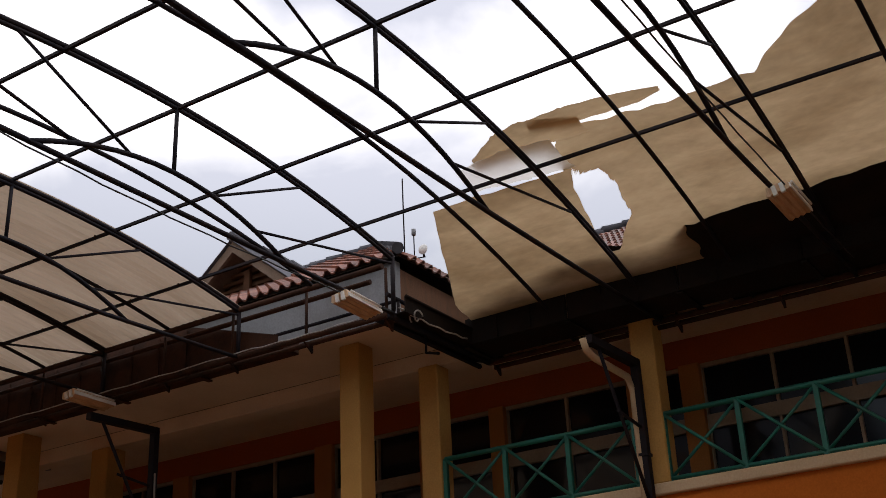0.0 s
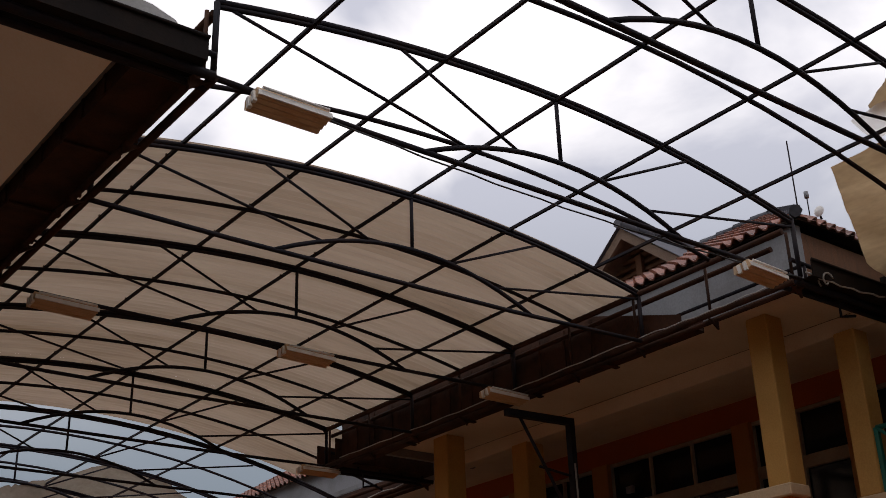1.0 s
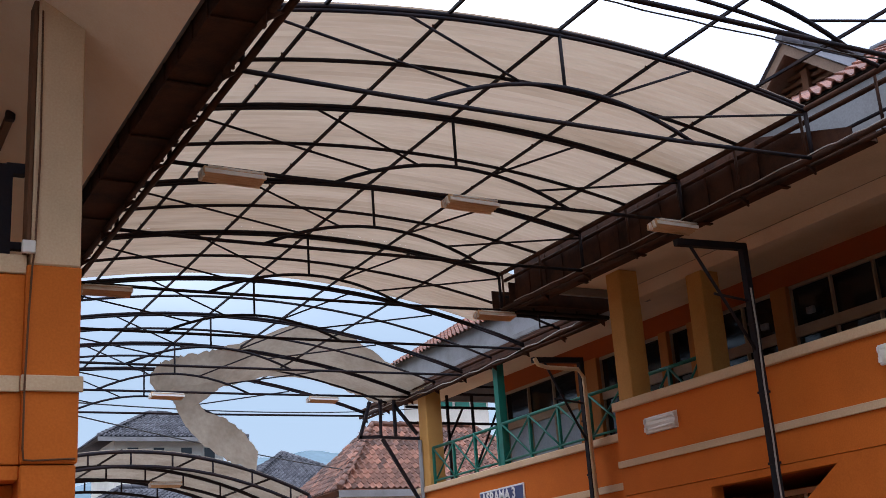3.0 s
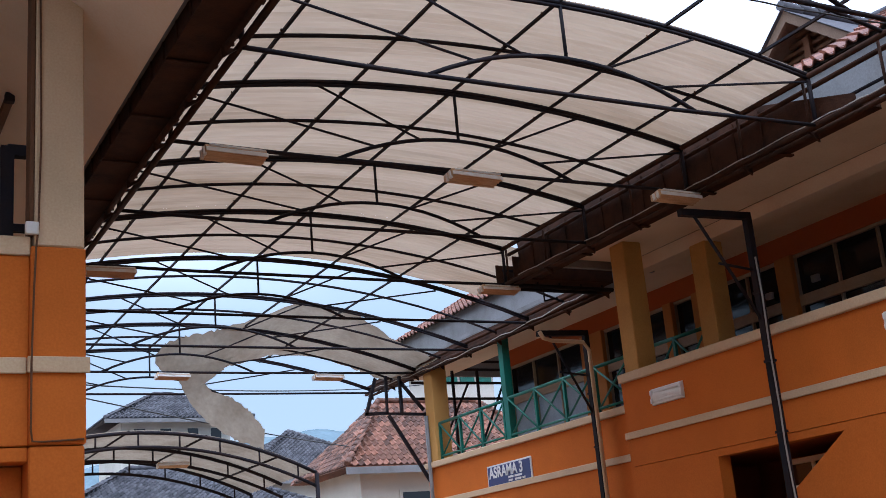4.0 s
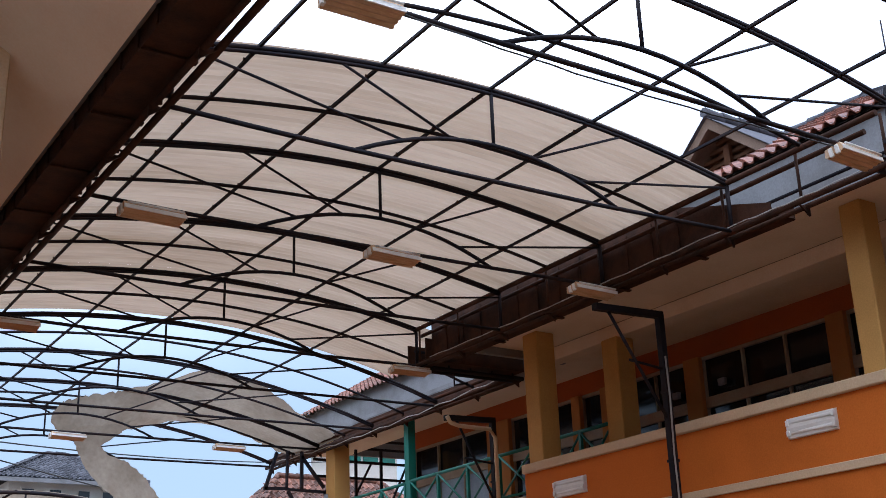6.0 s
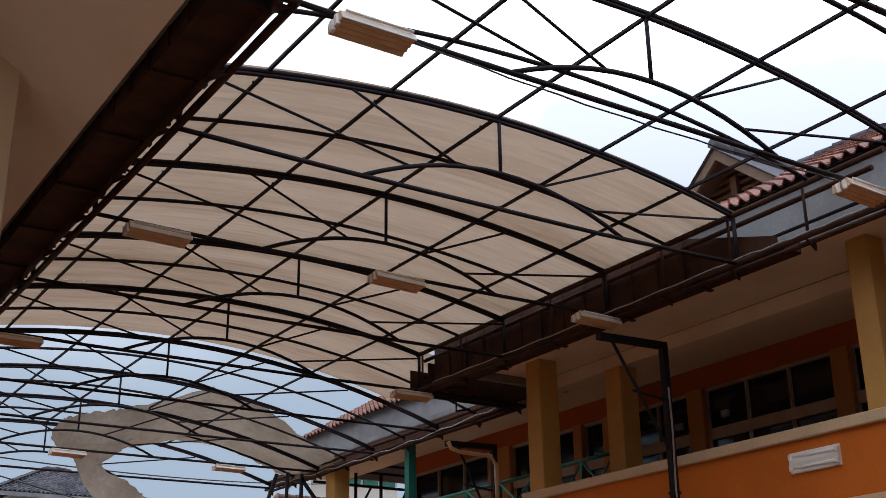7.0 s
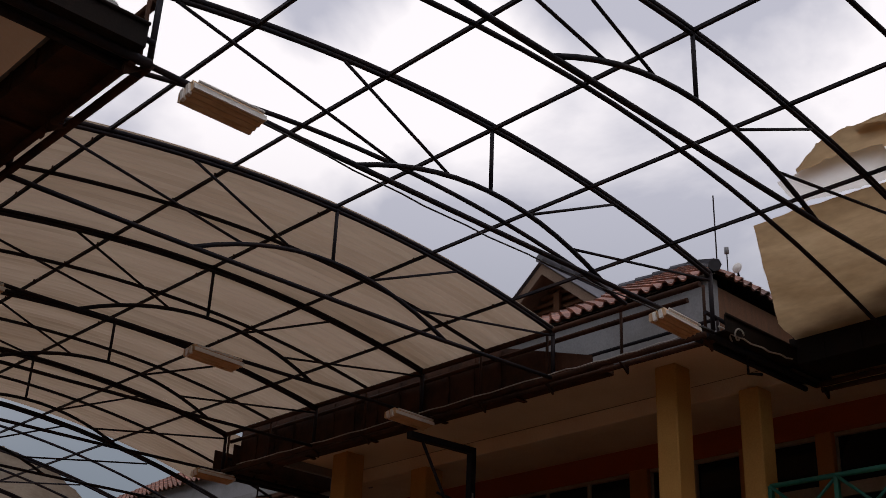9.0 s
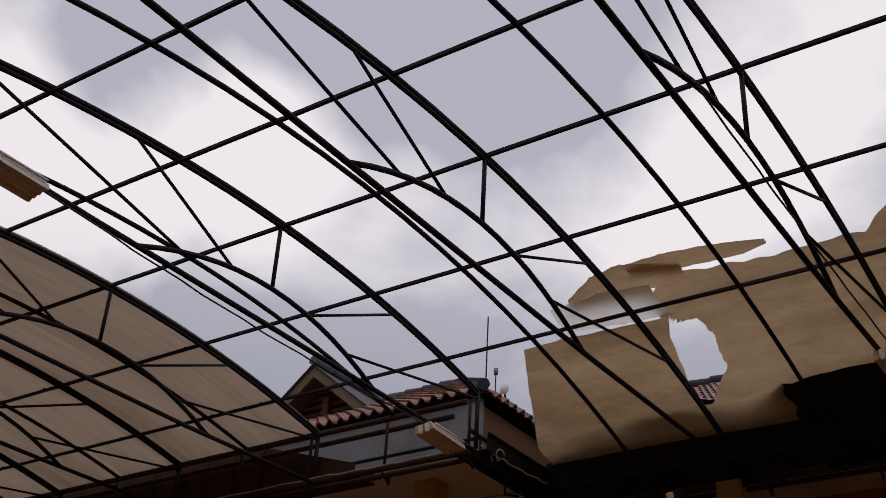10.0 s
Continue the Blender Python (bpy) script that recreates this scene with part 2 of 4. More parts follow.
def roof_truss(y, k):
    a, b = span(y)
    narrow = a == XL
    ob = thing("roof_truss", "arched dark-painted steel pipe truss with a straight tie under the canopy", "roof truss",
               "arched trusses of the canopy", at=(0, y, 0))
    lift = {4: 0.06, 3: 0.03, 7: -0.04}.get(k, 0.0)
    tube("top_chord", arch_points(a, b, dz=lift), 0.024, STEEL, ob)
    tube("inner_chord", arch_points(a, b, dz=lift - 0.040), 0.019, STEEL, ob)
    drop = {2: 0.12, 3: 0.095, 4: 0.035, 5: 0.075}.get(k, 0.05)
    low = Z_TIE - drop
    tube("tie", [(a, 0, low + 0.02), (a + (b - a) * 0.2, 0, low), (a + (b - a) * 0.7, 0, low), (b, 0, Z_TIE - 0.03)], 0.023, STEEL, ob)
    half = 1.38 * math.sqrt((6.25 - low) / 0.31)
    bow = [(XC + half * (i - 7) / 7, 0, 6.25 - (6.25 - low) * ((i - 7) / 7) ** 2) for i in range(15)]
    tube("bow", bow, 0.022, STEEL, ob)
    tube("king_post", [(XC, 0, 6.24), (XC, 0, Z_CROWN + lift)], 0.018, STEEL, ob)
    for s in (-1, 1):
        tube("strut", [(XC + s * 1.66, 0, arch_z(XC + 1.66) - 0.03 + lift), (XC + s * 0.48, 0, 6.22)], 0.0135, STEEL, ob)
        tube("strut", [(XC + s * 3.16, 0, (6.43 if s > 0 else 6.48) + lift), (XC + s * 0.99, 0, 6.08)], 0.0135, STEEL, ob)
    if narrow:
        for x in (a, b):
            tube("end_post", [(x, 0, Z_TIE), (x, 0, arch_z(x) + lift)], 0.024, STEEL, ob)
    return ob


for k, y in enumerate(Y_TRUSS):
    roof_truss(y, k)
for y0, y1 in zip(Y_TRUSS, Y_TRUSS[1:]):
    y = (y0 + y1) / 2
    a, b = span(y)
    ob = tube("roof_rib", arch_points(a, b), 0.022, STEEL)
    ob.location = (0, y, 0)
    tagged(ob, "single bent steel pipe rib between two trusses of the canopy", "roof rib", "ribs of the canopy")
for x in (3.74, 4.97, 6.18, 7.46, 8.66):
    ob = tube("purlin", [(x, y, arch_z(x) + 0.020) for y in np.linspace(-3.5, 24.2, 25)], 0.0145, STEEL, square=True)
    for i in range(12):
        box("bolt", (x - 0.03, 8.6 + i * 0.74 - 0.008, arch_z(x) + 0.004), (x - 0.02, 8.6 + i * 0.74 + 0.008, arch_z(x) + 0.036), RUST, ob, bevel=0)
    tagged(ob, "dark square steel purlin running the length of the canopy", "purlin", "purlins of the canopy")


def roof_sheet(y0, y1, x0, x1, label):
    """Corrugated sheeting bent over the ribs, its waves running across the passage."""
    pitch, amp = 0.105, 0.014
    ny, nx = int((y1 - y0) / pitch * 6), 36
    vs, fs = [], []
    for j in range(ny + 1):
        y = y0 + (y1 - y0) * j / ny
        for i in range(nx + 1):
            x = x0 + (x1 - x0) * i / nx
            vs.append((x, y, arch_z(x) + 0.062 + amp * math.sin(2 * math.pi * y / pitch)))
    for j in range(ny):
        for i in range(nx):
            q = j * (nx + 1) + i
            fs.append((q, q + 1, q + nx + 2, q + nx + 1))
    ob = finish("roof_sheet", vs, fs, SHEET, smooth=True)
    return tagged(ob, label, "roof sheet", "sheets of the canopy")


for y0, y1 in zip(Y_TRUSS[5:9], Y_TRUSS[6:10]):
    roof_sheet(y0 + (0.03 if y0 < 9 else 0.0), y1, XL - 0.16, XR + (0.85 if y0 > 14 else 0.07), "weathered beige translucent corrugated sheet lying over the canopy ribs")

# ---- ground: unseen, its brown picked for warm bounce light ----
bm = bmesh.new()
add_box(bm, (-600, -600, -0.3), (600, 900, 0.0))
tagged(part("ground", bm, PAVING), "unseen ground of the passage, brown for warm bounce light", "ground", kind="structure")



# ---- the canopy's edge beams and gutters ----
def edge_beam(x, s, y0, y1, covered):
    """Lattice beam along one eave: lower and upper pipes, posts, small hangers; s points towards the building."""
    ob = thing("edge_beam", "rusty brown steel lattice beam carrying the canopy eave", "eave beam", "eave beams of the canopy")
    zt = max(arch_z(x) - 0.02, Z_TIE + 0.12)
    tube("lower_chord", [(x, y0, 5.925), (x, y1, 5.925)], 0.034, RUST, ob)
    tube("lower_chord", [(x + s * 0.12, y0, 5.90), (x + s * 0.12, y1, 5.90)], 0.03, RUST, ob)
    tube("upper_chord", [(x, y0 + 0.05, zt), (x, y1, zt)], 0.034, RUST, ob)
    tube("purlin_pipe", [(x + s * 0.13, y0 + 0.3, zt - 0.07), (x + s * 0.13, y1, zt - 0.07)], 0.03, RUST, ob)
    tube("middle_chord", [(x + s * 0.22, y0, 6.16), (x + s * 0.22, y1, 6.16)], 0.02, STEEL, ob)
    n = max(2, int((y1 - y0) / 1.07))
    for i in range(n + 1):
        y = y0 + 0.05 + (y1 - y0 - 0.1) * i / n
        tube("post", [(x + s * 0.06, y, 5.93), (x + s * 0.06, y, zt)], 0.017, RUST, ob)
        bm = bmesh.new()
        vs = [bm.verts.new(v) for dy in (-0.012, 0.012) for v in
              ((x + s * 0.02, y + dy, 5.90), (x + s * 0.16, y + dy, 5.90), (x + s * 0.16, y + dy, 5.80))]
        bm.faces.new(vs[:3]), bm.faces.new(vs[3:][::-1])
        for a, b in ((0, 1), (1, 2), (2, 0)):
            bm.faces.new((vs[a], vs[b], vs[b + 3], vs[a + 3]))
        part("hanger", bm, RUST, ob)
    return ob


def gutter(x0, x1, y0, y1, z=6.0, depth=0.34, taper=False, mat=None):
    """Rusty folded-metal trough with cross straps, open at the top."""
    ob = thing("gutter", "rusty dark brown folded metal gutter along the eave", "gutter", "gutters of the canopy")
    mat = mat or RUST
    prof = [(x0, z + depth), (x0, z), (x1, z), (x1, z + depth)]
    th = 0.012
    inner = [(x0 + th, z + depth), (x0 + th, z + th), (x1 - th, z + th), (x1 - th, z + depth)]
    loop = prof + inner[::-1]
    n = max(1, int((y1 - y0) / 1.2))
    for i in range(n):
        a, b = y0 + (y1 - y0) * i / n + 0.004, y0 + (y1 - y0) * (i + 1) / n - 0.004
        dz = random.uniform(-0.008, 0.008)
        bm = bmesh.new()
        low = depth * 0.75 if taper and i == 0 else 0.0
        r = [[bm.verts.new((px, y, pz + dz - (low if y == a and pz > z + 0.1 else 0))) for px, pz in loop] for y in (a, b)]
        for k in range(8):
            bm.faces.new((r[0][k], r[0][(k + 1) % 8], r[1][(k + 1) % 8], r[1][k]))
        part("trough", bm, mat, ob)
        if depth > 0.25:
            for f in (0.0, 0.33, 0.66):
                y = a + (b - a) * f + 0.02
                for x in (x0 - 0.018, x1 + 0.004):
                    if low == 0.0:
                        box("stiffener", (x, y, z + 0.01), (x + 0.014, y + 0.035, z + depth - 0.03), mat, ob, bevel=0)
        box("strap", (x0 - 0.01, b - 0.03, z - 0.03), (x1 + 0.01, b + 0.03, z - 0.012), mat, ob, bevel=0)
    return ob


edge_beam(XR, 1, Y_STEP, Y_STEP_FAR, True)
edge_beam(XRW, 1, -4, Y_STEP, False)
edge_beam(XRF, 1, Y_STEP_FAR, 24.2, False)
edge_beam(XL, -1, Y_STEP - 0.1, Y_STEP_FAR, True)
gutter(9.50, 9.87, 7.9, 14.7, 6.0, 0.55, True)
gutter(2.49, 2.92, 6.45, 14.9, 5.975)
# near gutter: eave shade is carried by its black colour
gutter(10.72, 11.28, -4, 6.2, 5.95, 0.3, mat=SHADE_BLACK)
gutter(11.26, 11.62, 15.3, 24.0, 6.0, 0.2)
for x0, x1, y in ((XR, XRW, Y_STEP), (XR, XRW, Y_STEP_FAR), (XLW, XL, Y_STEP - 0.1)):
    ob = thing("cross_beam", "dark steel pipe beam crossing where the canopy widens", "beam", "cross beams of the canopy")
    tube("lower_chord", [(x0, y, 5.93), (x1, y, 5.93)], 0.036, STEEL, ob)
    tube("lower_chord", [(x0, y + 0.13, 5.91), (x1, y + 0.13, 5.91)], 0.03, STEEL, ob)
    tube("upper_chord", [(x0, y, 6.16), (x1, y, 6.10)], 0.022, STEEL, ob)
    for i in range(5):
        x = x0 + (x1 - x0) * (i + 0.5) / 5
        tube("post", [(x, y, 5.93), (x, y, 6.14)], 0.016, STEEL, ob)
    tube("hanger", [(x0 + 0.7, y, 5.92), (x0 + 0.7, y, 5.70), (x0 + 0.95, y, 5.76)], 0.016, STEEL, ob)
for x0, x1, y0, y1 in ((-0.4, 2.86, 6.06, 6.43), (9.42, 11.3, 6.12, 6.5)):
    ob = thing("cross_gutter", "black metal gutter lying along the canopy's cross beam", "gutter", "gutters of the canopy")
    box("floor_plate", (x0, y0, 5.955), (x1, y1, 5.967), SHADE_BLACK, ob, bevel=0)
    box("side_plate", (x0, y0, 5.967), (x1, y0 + 0.012, 6.13), SHADE_BLACK, ob, bevel=0)
    box("side_plate", (x0, y1 - 0.012, 5.967), (x1, y1, 6.13), SHADE_BLACK, ob, bevel=0)
    tube("lip", [(x0, y0 - 0.01, 6.13), (x1, y0 - 0.01, 6.13)], 0.014, SHADE_BLACK, ob)
box_ob = thing("valley_gutter", "large rusty brown box gutter at the step of the canopy", "gutter", "gutters of the canopy")
box("floor_plate", (9.4, 14.72, 6.0), (11.25, 15.25, 6.02), RUST, box_ob)
box("side_plate", (9.4, 14.72, 6.02), (11.25, 14.74, 6.34), RUST, box_ob)
box("side_plate", (9.4, 15.23, 6.02), (11.25, 15.25, 6.34), RUST, box_ob)
box("end_plate", (11.15, 14.74, 6.02), (11.17, 15.23, 6.34), RUST, box_ob)


def tube_thing(name, pts, r, mat, label, category, group="", square=False, sides=8):
    return tagged(tube(name, pts, r, mat, sides=sides, square=square), label, category, group)


def sag(a, b, drop, n=14, wob=0.0):
    a, b = Vector(a), Vector(b)
    return [a.lerp(b, i / n) + Vector((0, 0, -4 * drop * (i / n) * (1 - i / n) + wob * math.sin(i * 2.1))) for i in range(n + 1)]


tube_thing("cable", sag((9.27, 8.2, 5.955), (9.27, 6.3, 5.965), 0.02, wob=0.007), 0.007, WIRE, "thin white electric cable strung along the eave beam", "cable", "cables")
tube_thing("cable", sag((9.27, 14.4, 5.95), (9.27, 8.2, 5.955), 0.02, 24, 0.007), 0.007, WIRE, "thin white electric cable strung along the eave beam", "cable", "cables")
tube_thing("cable", sag((11.07, 23.6, 5.96), (11.07, 15.2, 5.97), 0.10, 24, 0.02), 0.009, WIRE, "thin white electric cable strung along the eave beam", "cable", "cables")
tube_thing("cable", sag((3.5, 6.15, 5.90), (9.2, 6.15, 5.90), 0.10, 24, 0.006), 0.007, CABLE, "thin dark cable hanging under a truss tie", "cable", "cables")
tube_thing("cable", sag((5.0, 1.93, 5.88), (10.8, 1.93, 5.88), 0.06, 24, 0.006), 0.007, CABLE, "thin dark cable hanging under a truss tie", "cable", "cables")


tube_thing("cable", sag((9.36, 6.16, 5.99), (10.5, 6.05, 5.94), 0.03, 12, 0.01), 0.009, WIRE, "thin white cable lying along the cross beam", "cable", "cables")
tube_thing("cable_coil", [(9.62 + 0.055 * math.cos(a * 0.42), 6.08 + 0.004 * a, 5.965 + 0.055 * math.sin(a * 0.42)) for a in range(27)], 0.009, WIRE,
           "small coil of white cable hung at the canopy's corner", "cable", "cables")

# ---- bracket posts ----
def bracket_post(x0, x1, y, z, foot, brace, label, pipe=None, side=-0.09):
    ob = thing("bracket_post", label, "bracket post", "bracket posts of the canopy")
    tube("arm", [(x0, y, z - 0.03), (x1 + 0.04, y, z)], 0.042, STEEL, ob, square=True)
    tube("post", [(x1, y, z), (x1, y, foot)], 0.042, STEEL, ob, square=True)
    tube("brace", [(x0 + 0.22, y, z - 0.06), (x1, y, z - brace)], 0.02, STEEL, ob)
    tube("spacer", [(x1 - 0.56, y, z - 0.64), (x1, y, z - 0.70)], 0.018, STEEL, ob)
    if pipe:
        tube("pipe", [(x0 - 0.02, y + side, z - 0.02), (x0 + 0.04, y + side, z - 0.12), (x0 + 0.2, y + side, z - 0.16), (x1 - 0.12, y + side, z - 0.17), (x1 - 0.02, y + side, z - 0.30), (x1, y + side, foot)],
             pipe, CREAM, ob, "cream plastic downpipe")
    else:
        tube("conduit", [(x1 - 0.03, y - 0.07, z - 0.55)] + [(x1 - 0.03 + 0.008 * math.sin(k), y - 0.065 - 0.01 * math.sin(1.7 * k), z - 0.7 - 0.35 * k)
                         for k in range(1, 14)], 0.011, WIRE, ob, "thin white conduit")
    for k in range(4):
        zz = z - 1.0 - 0.85 * k
        if zz > foot:
            box("clamp", (x1 - 0.055, y - 0.055, zz), (x1 + 0.055, y + 0.055, zz + 0.03), STEEL, ob, bevel=0)
    return ob


bracket_post(9.15, 10.21, 10.49, 5.67, 0.0, 1.36, "black square steel bracket post standing before the orange wall")
bracket_post(10.15, 11.06, 15.4, 5.33, 0.0, 1.35, "black steel bracket post with a cream downpipe before the gallery", 0.034)
bracket_post(10.05, 11.15, 4.40, 5.46, 0.0, 1.5, "black steel bracket post with a cream downpipe beside a gallery column", 0.038, 0.05)
ob = thing("hanging_frame", "black steel pipe frame hanging at the canopy's far corner", "bracket", "bracket posts of the canopy")
for p in ([(10.44, 21.65, 5.85), (10.42, 21.65, 5.08), (11.33, 21.65, 5.06)], [(11.30, 21.65, 5.1), (11.30, 21.65, 0)],
          [(10.45, 21.65, 5.05), (11.28, 21.65, 3.7)], [(10.75, 21.65, 5.85), (10.75, 21.65, 5.1)],
          [(10.2, 21.65, 5.8), (9.95, 21.65, 5.05)], [(9.93, 21.65, 5.07), (10.42, 21.65, 5.09)], [(10.75, 21.65, 5.75), (11.25, 21.65, 5.15)]):
    tube("bar", p, 0.03, STEEL, ob, square=True)
tube("pipe", [(11.22, 21.5, 5.0), (11.22, 21.5, 0)], 0.042, FASCIA, ob, "grey downpipe")

# ---- right-hand building ----
SLOPE = 0.58
SX, SY0, SY1 = 10.5, 7.55, 13.85


def prism(bm, poly, x0, x1):
    """Extrudes a polygon of (y, z) points from x0 to x1."""
    a = [bm.verts.new((x0, y, z)) for y, z in poly]
    b = [bm.verts.new((x1, y, z)) for y, z in poly]
    bm.faces.new(a), bm.faces.new(b[::-1])
    for i in range(len(poly)):
        j = (i + 1) % len(poly)
        bm.faces.new((a[i], b[i], b[j], a[j]))


def structure(name, bm, mat, label, category="wall"):
    return tagged(part(name, bm, mat), label, category, kind="structure")


def slab(name, lo, hi, mat, label, category="wall", bevel=0.008):
    return tagged(box(name, lo, hi, mat, bevel=bevel), label, category, kind="structure")


for nm, poly, x0 in (("near", [(SY0, 0), (9.8, 0), (9.8, 2.985), (SY0, 2.985)], SX), ("far", [(12.0, 0), (SY1, 0), (SY1, 2.985), (12.0, 2.985)], SX),
                     ("lintel", [(9.8, 2.89), (12.0, 2.89), (12.0, 2.985), (9.8, 2.985)], SX), ("ramp", [(9.8, 0), (12.0, 0), (12.0, 1.54), (9.8, 2.89)], SX),
                     ("upper", [(SY0, 2.991), (SY1, 2.991), (SY1, 4.19), (SY0, 4.19)], SX - 0.012)):
    bm = bmesh.new()
    prism(bm, poly, x0, SX + 0.2)
    structure("wall_bay_" + nm, bm, ORANGE, "orange painted wall of the projecting bay with a stair opening")
for nm, y in (("side_near", SY0), ("side_far", SY1 - 0.2)):
    bm = bmesh.new()
    add_box(bm, (SX + 0.202, y, 0), (12.6, y + 0.2, 4.19))
    structure("wall_bay_" + nm, bm, ORANGE, "orange painted side wall of the projecting bay")
bm = bmesh.new()
add_box(bm, (SX - 0.075, SY0 - 0.07, 4.192), (SX + 0.26, SY1 + 0.0, 4.32), 0.012)
structure("trim_bay_cap", bm, CREAM, "cream painted coping on the orange parapet", "trim")
bm = bmesh.new()
add_box(bm, (SX - 0.05, SY0 - 0.03, 3.378), (SX - 0.014, SY1 + 0.02, 3.475), 0.006)
structure("trim_bay_band", bm, CREAM, "cream painted band across the orange wall", "trim")
# the stair opening's inside; its shade is put into the darker red-brown
slab("wall_stair_back", (12.45, 8.2, 0), (12.55, 13.5, 3.0), RED, "wall inside the stair opening, browned for its shade")
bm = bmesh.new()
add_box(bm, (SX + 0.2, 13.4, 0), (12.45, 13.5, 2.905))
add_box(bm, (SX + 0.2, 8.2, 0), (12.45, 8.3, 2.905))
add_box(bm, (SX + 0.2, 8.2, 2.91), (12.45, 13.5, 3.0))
structure("wall_stair_sides", bm, RED, "sides of the stair opening, red-brown for their shade")
ob = tagged(new("door_inner"), "dark glazed door with cream transom frames inside the opening", "door", kind="structure")
for lo, hi in (((11.14, 10.5, 0), (11.19, 10.58, 2.75)), ((11.14, 11.45, 0), (11.19, 11.53, 2.75)), ((11.14, 10.58, 2.68), (11.19, 11.45, 2.75)),
               ((11.14, 10.58, 2.28), (11.19, 11.45, 2.42)), ((11.14, 10.98, 2.42), (11.19, 11.04, 2.68))):
    box("door_frame", lo, hi, CREAM, ob)
box("glazing", (11.16, 10.58, 0.1), (11.18, 11.45, 2.68), GLASS, ob, bevel=0)

XG = 11.3
for nm, y0, y1, zl in (("far", SY1, 21.75, 4.055), ("near", -6.0, SY0, 4.19)):
    bm = bmesh.new()
    add_box(bm, (XG, y0, 0), (XG + 0.2, y1, zl - 0.12))
    structure("wall_gallery_" + nm, bm, ORANGE, "orange painted wall below the open gallery")
    bm = bmesh.new()
    add_box(bm, (XG - 0.07, y0, zl - 0.118), (XG + 0.26, y1 + 0.05 * (nm == "far"), zl), 0.012)
    structure("trim_gallery_ledge_" + nm, bm, CREAM, "cream painted ledge under the gallery rail", "trim")
    bm = bmesh.new()
    add_box(bm, (XG - 0.04, y0, zl - 0.86), (XG - 0.002, y1 - 0.02, zl - 0.75), 0.006)
    structure("trim_gallery_band_" + nm, bm, CREAM, "cream painted band across the orange wall", "trim")
slab("wall_far_end", (XG + 0.2, 21.55, 0), (16.5, 21.75, 3.93), ORANGE, "orange painted end wall of the gallery block")
slab("floor_gallery", (XG + 0.2, -6, 3.42), (12.75, 21.55, 3.55), SOFFIT, "concrete gallery floor", "floor")

XW = 12.75
WINDOWS = [(-5.6, -3.9, 2), (-3.6, -1.0, 3), (-0.75, -0.2, 1), (0.1, 1.4, 2), (1.75, 4.27, 3), (4.52, 4.97, 1), (5.2, 6.9, 2), (7.12, 7.9, 1), (8.2, 9.65, 2),
           (9.95, 12.33, 3), (12.66, 14.1, 2), (14.62, 15.16, 1), (15.38, 17.2, 2), (17.9, 20.6, 3)]
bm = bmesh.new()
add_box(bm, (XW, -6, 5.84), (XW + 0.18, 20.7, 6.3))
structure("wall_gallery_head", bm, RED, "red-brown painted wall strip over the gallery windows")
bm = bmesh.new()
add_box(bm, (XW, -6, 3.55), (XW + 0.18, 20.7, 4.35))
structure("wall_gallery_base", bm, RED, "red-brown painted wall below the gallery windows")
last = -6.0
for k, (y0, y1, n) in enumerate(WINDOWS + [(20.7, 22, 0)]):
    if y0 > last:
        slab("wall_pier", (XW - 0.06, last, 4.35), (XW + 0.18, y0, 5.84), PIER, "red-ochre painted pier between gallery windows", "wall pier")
    last = y1
    if not n:
        continue
    w = tagged(new("window_%d" % (k + 1)), "dark gallery window in a cream painted frame", "window", kind="structure")
    step = (y1 - y0) / n
    for i in range(n):
        a, b = y0 + i * step, y0 + (i + 1) * step
        box("pane", (XW + 0.07, a + 0.02, 5.22), (XW + 0.08, b - 0.02, 5.79), GLASS, w, bevel=0)
        # far lower panes get the painted sky reflection
        box("pane", (XW + 0.07, a + 0.02, 4.40), (XW + 0.08, b - 0.02, 5.06), PANE_REFLECTION if y0 > 17 else GLASS, w, bevel=0)
    for i in range(n + 1):
        y = y0 + i * step
        box("mullion", (XW + 0.02, y - 0.016, 4.40), (XW + 0.10, y + 0.016, 5.79), DARKWOOD, w, bevel=0)
    box("window_frame", (XW + 0.015, y0, 5.79), (XW + 0.105, y1, 5.838), DARKWOOD, w, bevel=0)
    box("transom", (XW + 0.01, y0, 5.06), (XW + 0.11, y1, 5.22), DARKWOOD, w, bevel=0)
    box("window_sill", (XW - 0.02, y0, 4.352), (XW + 0.11, y1, 4.40), DARKWOOD, w, bevel=0)


def column(x, y, z0, z1, w, mat, label):
    ob = box("column", (-w / 2, -w / 2, 0), (w / 2, w / 2, z1 - z0), mat, bevel=0.015)
    ob.location = (x, y, z0)
    return tagged(ob, label, "column", "gallery columns")


for y, w in ((7.69, 0.29), (13.60, 0.34)):
    column(10.52 + w / 2, y, 4.32, 6.26, w, YELLOW, "square ochre painted corner column of the bay")
column(11.46, 12.71, 3.55, 6.05, 0.34, YELLOW, "square ochre painted column behind the parapet")
for y in (7.09, 4.35, 0.8, -2.6):
    column(11.40, y, 4.19, 6.05, 0.27, YELLOW, "square ochre painted gallery column beside the green rail")
for y in (14.55, 21.40):
    column(11.44, y, 4.055, 6.05, 0.36, YELLOW, "square ochre painted gallery column beside the green rail")
ob = tagged(tube("post", [(11.42, 18.55, 4.055), (11.42, 18.55, 6.05)], 0.075, GREEN, square=True), "green painted square steel post of the gallery", "post")


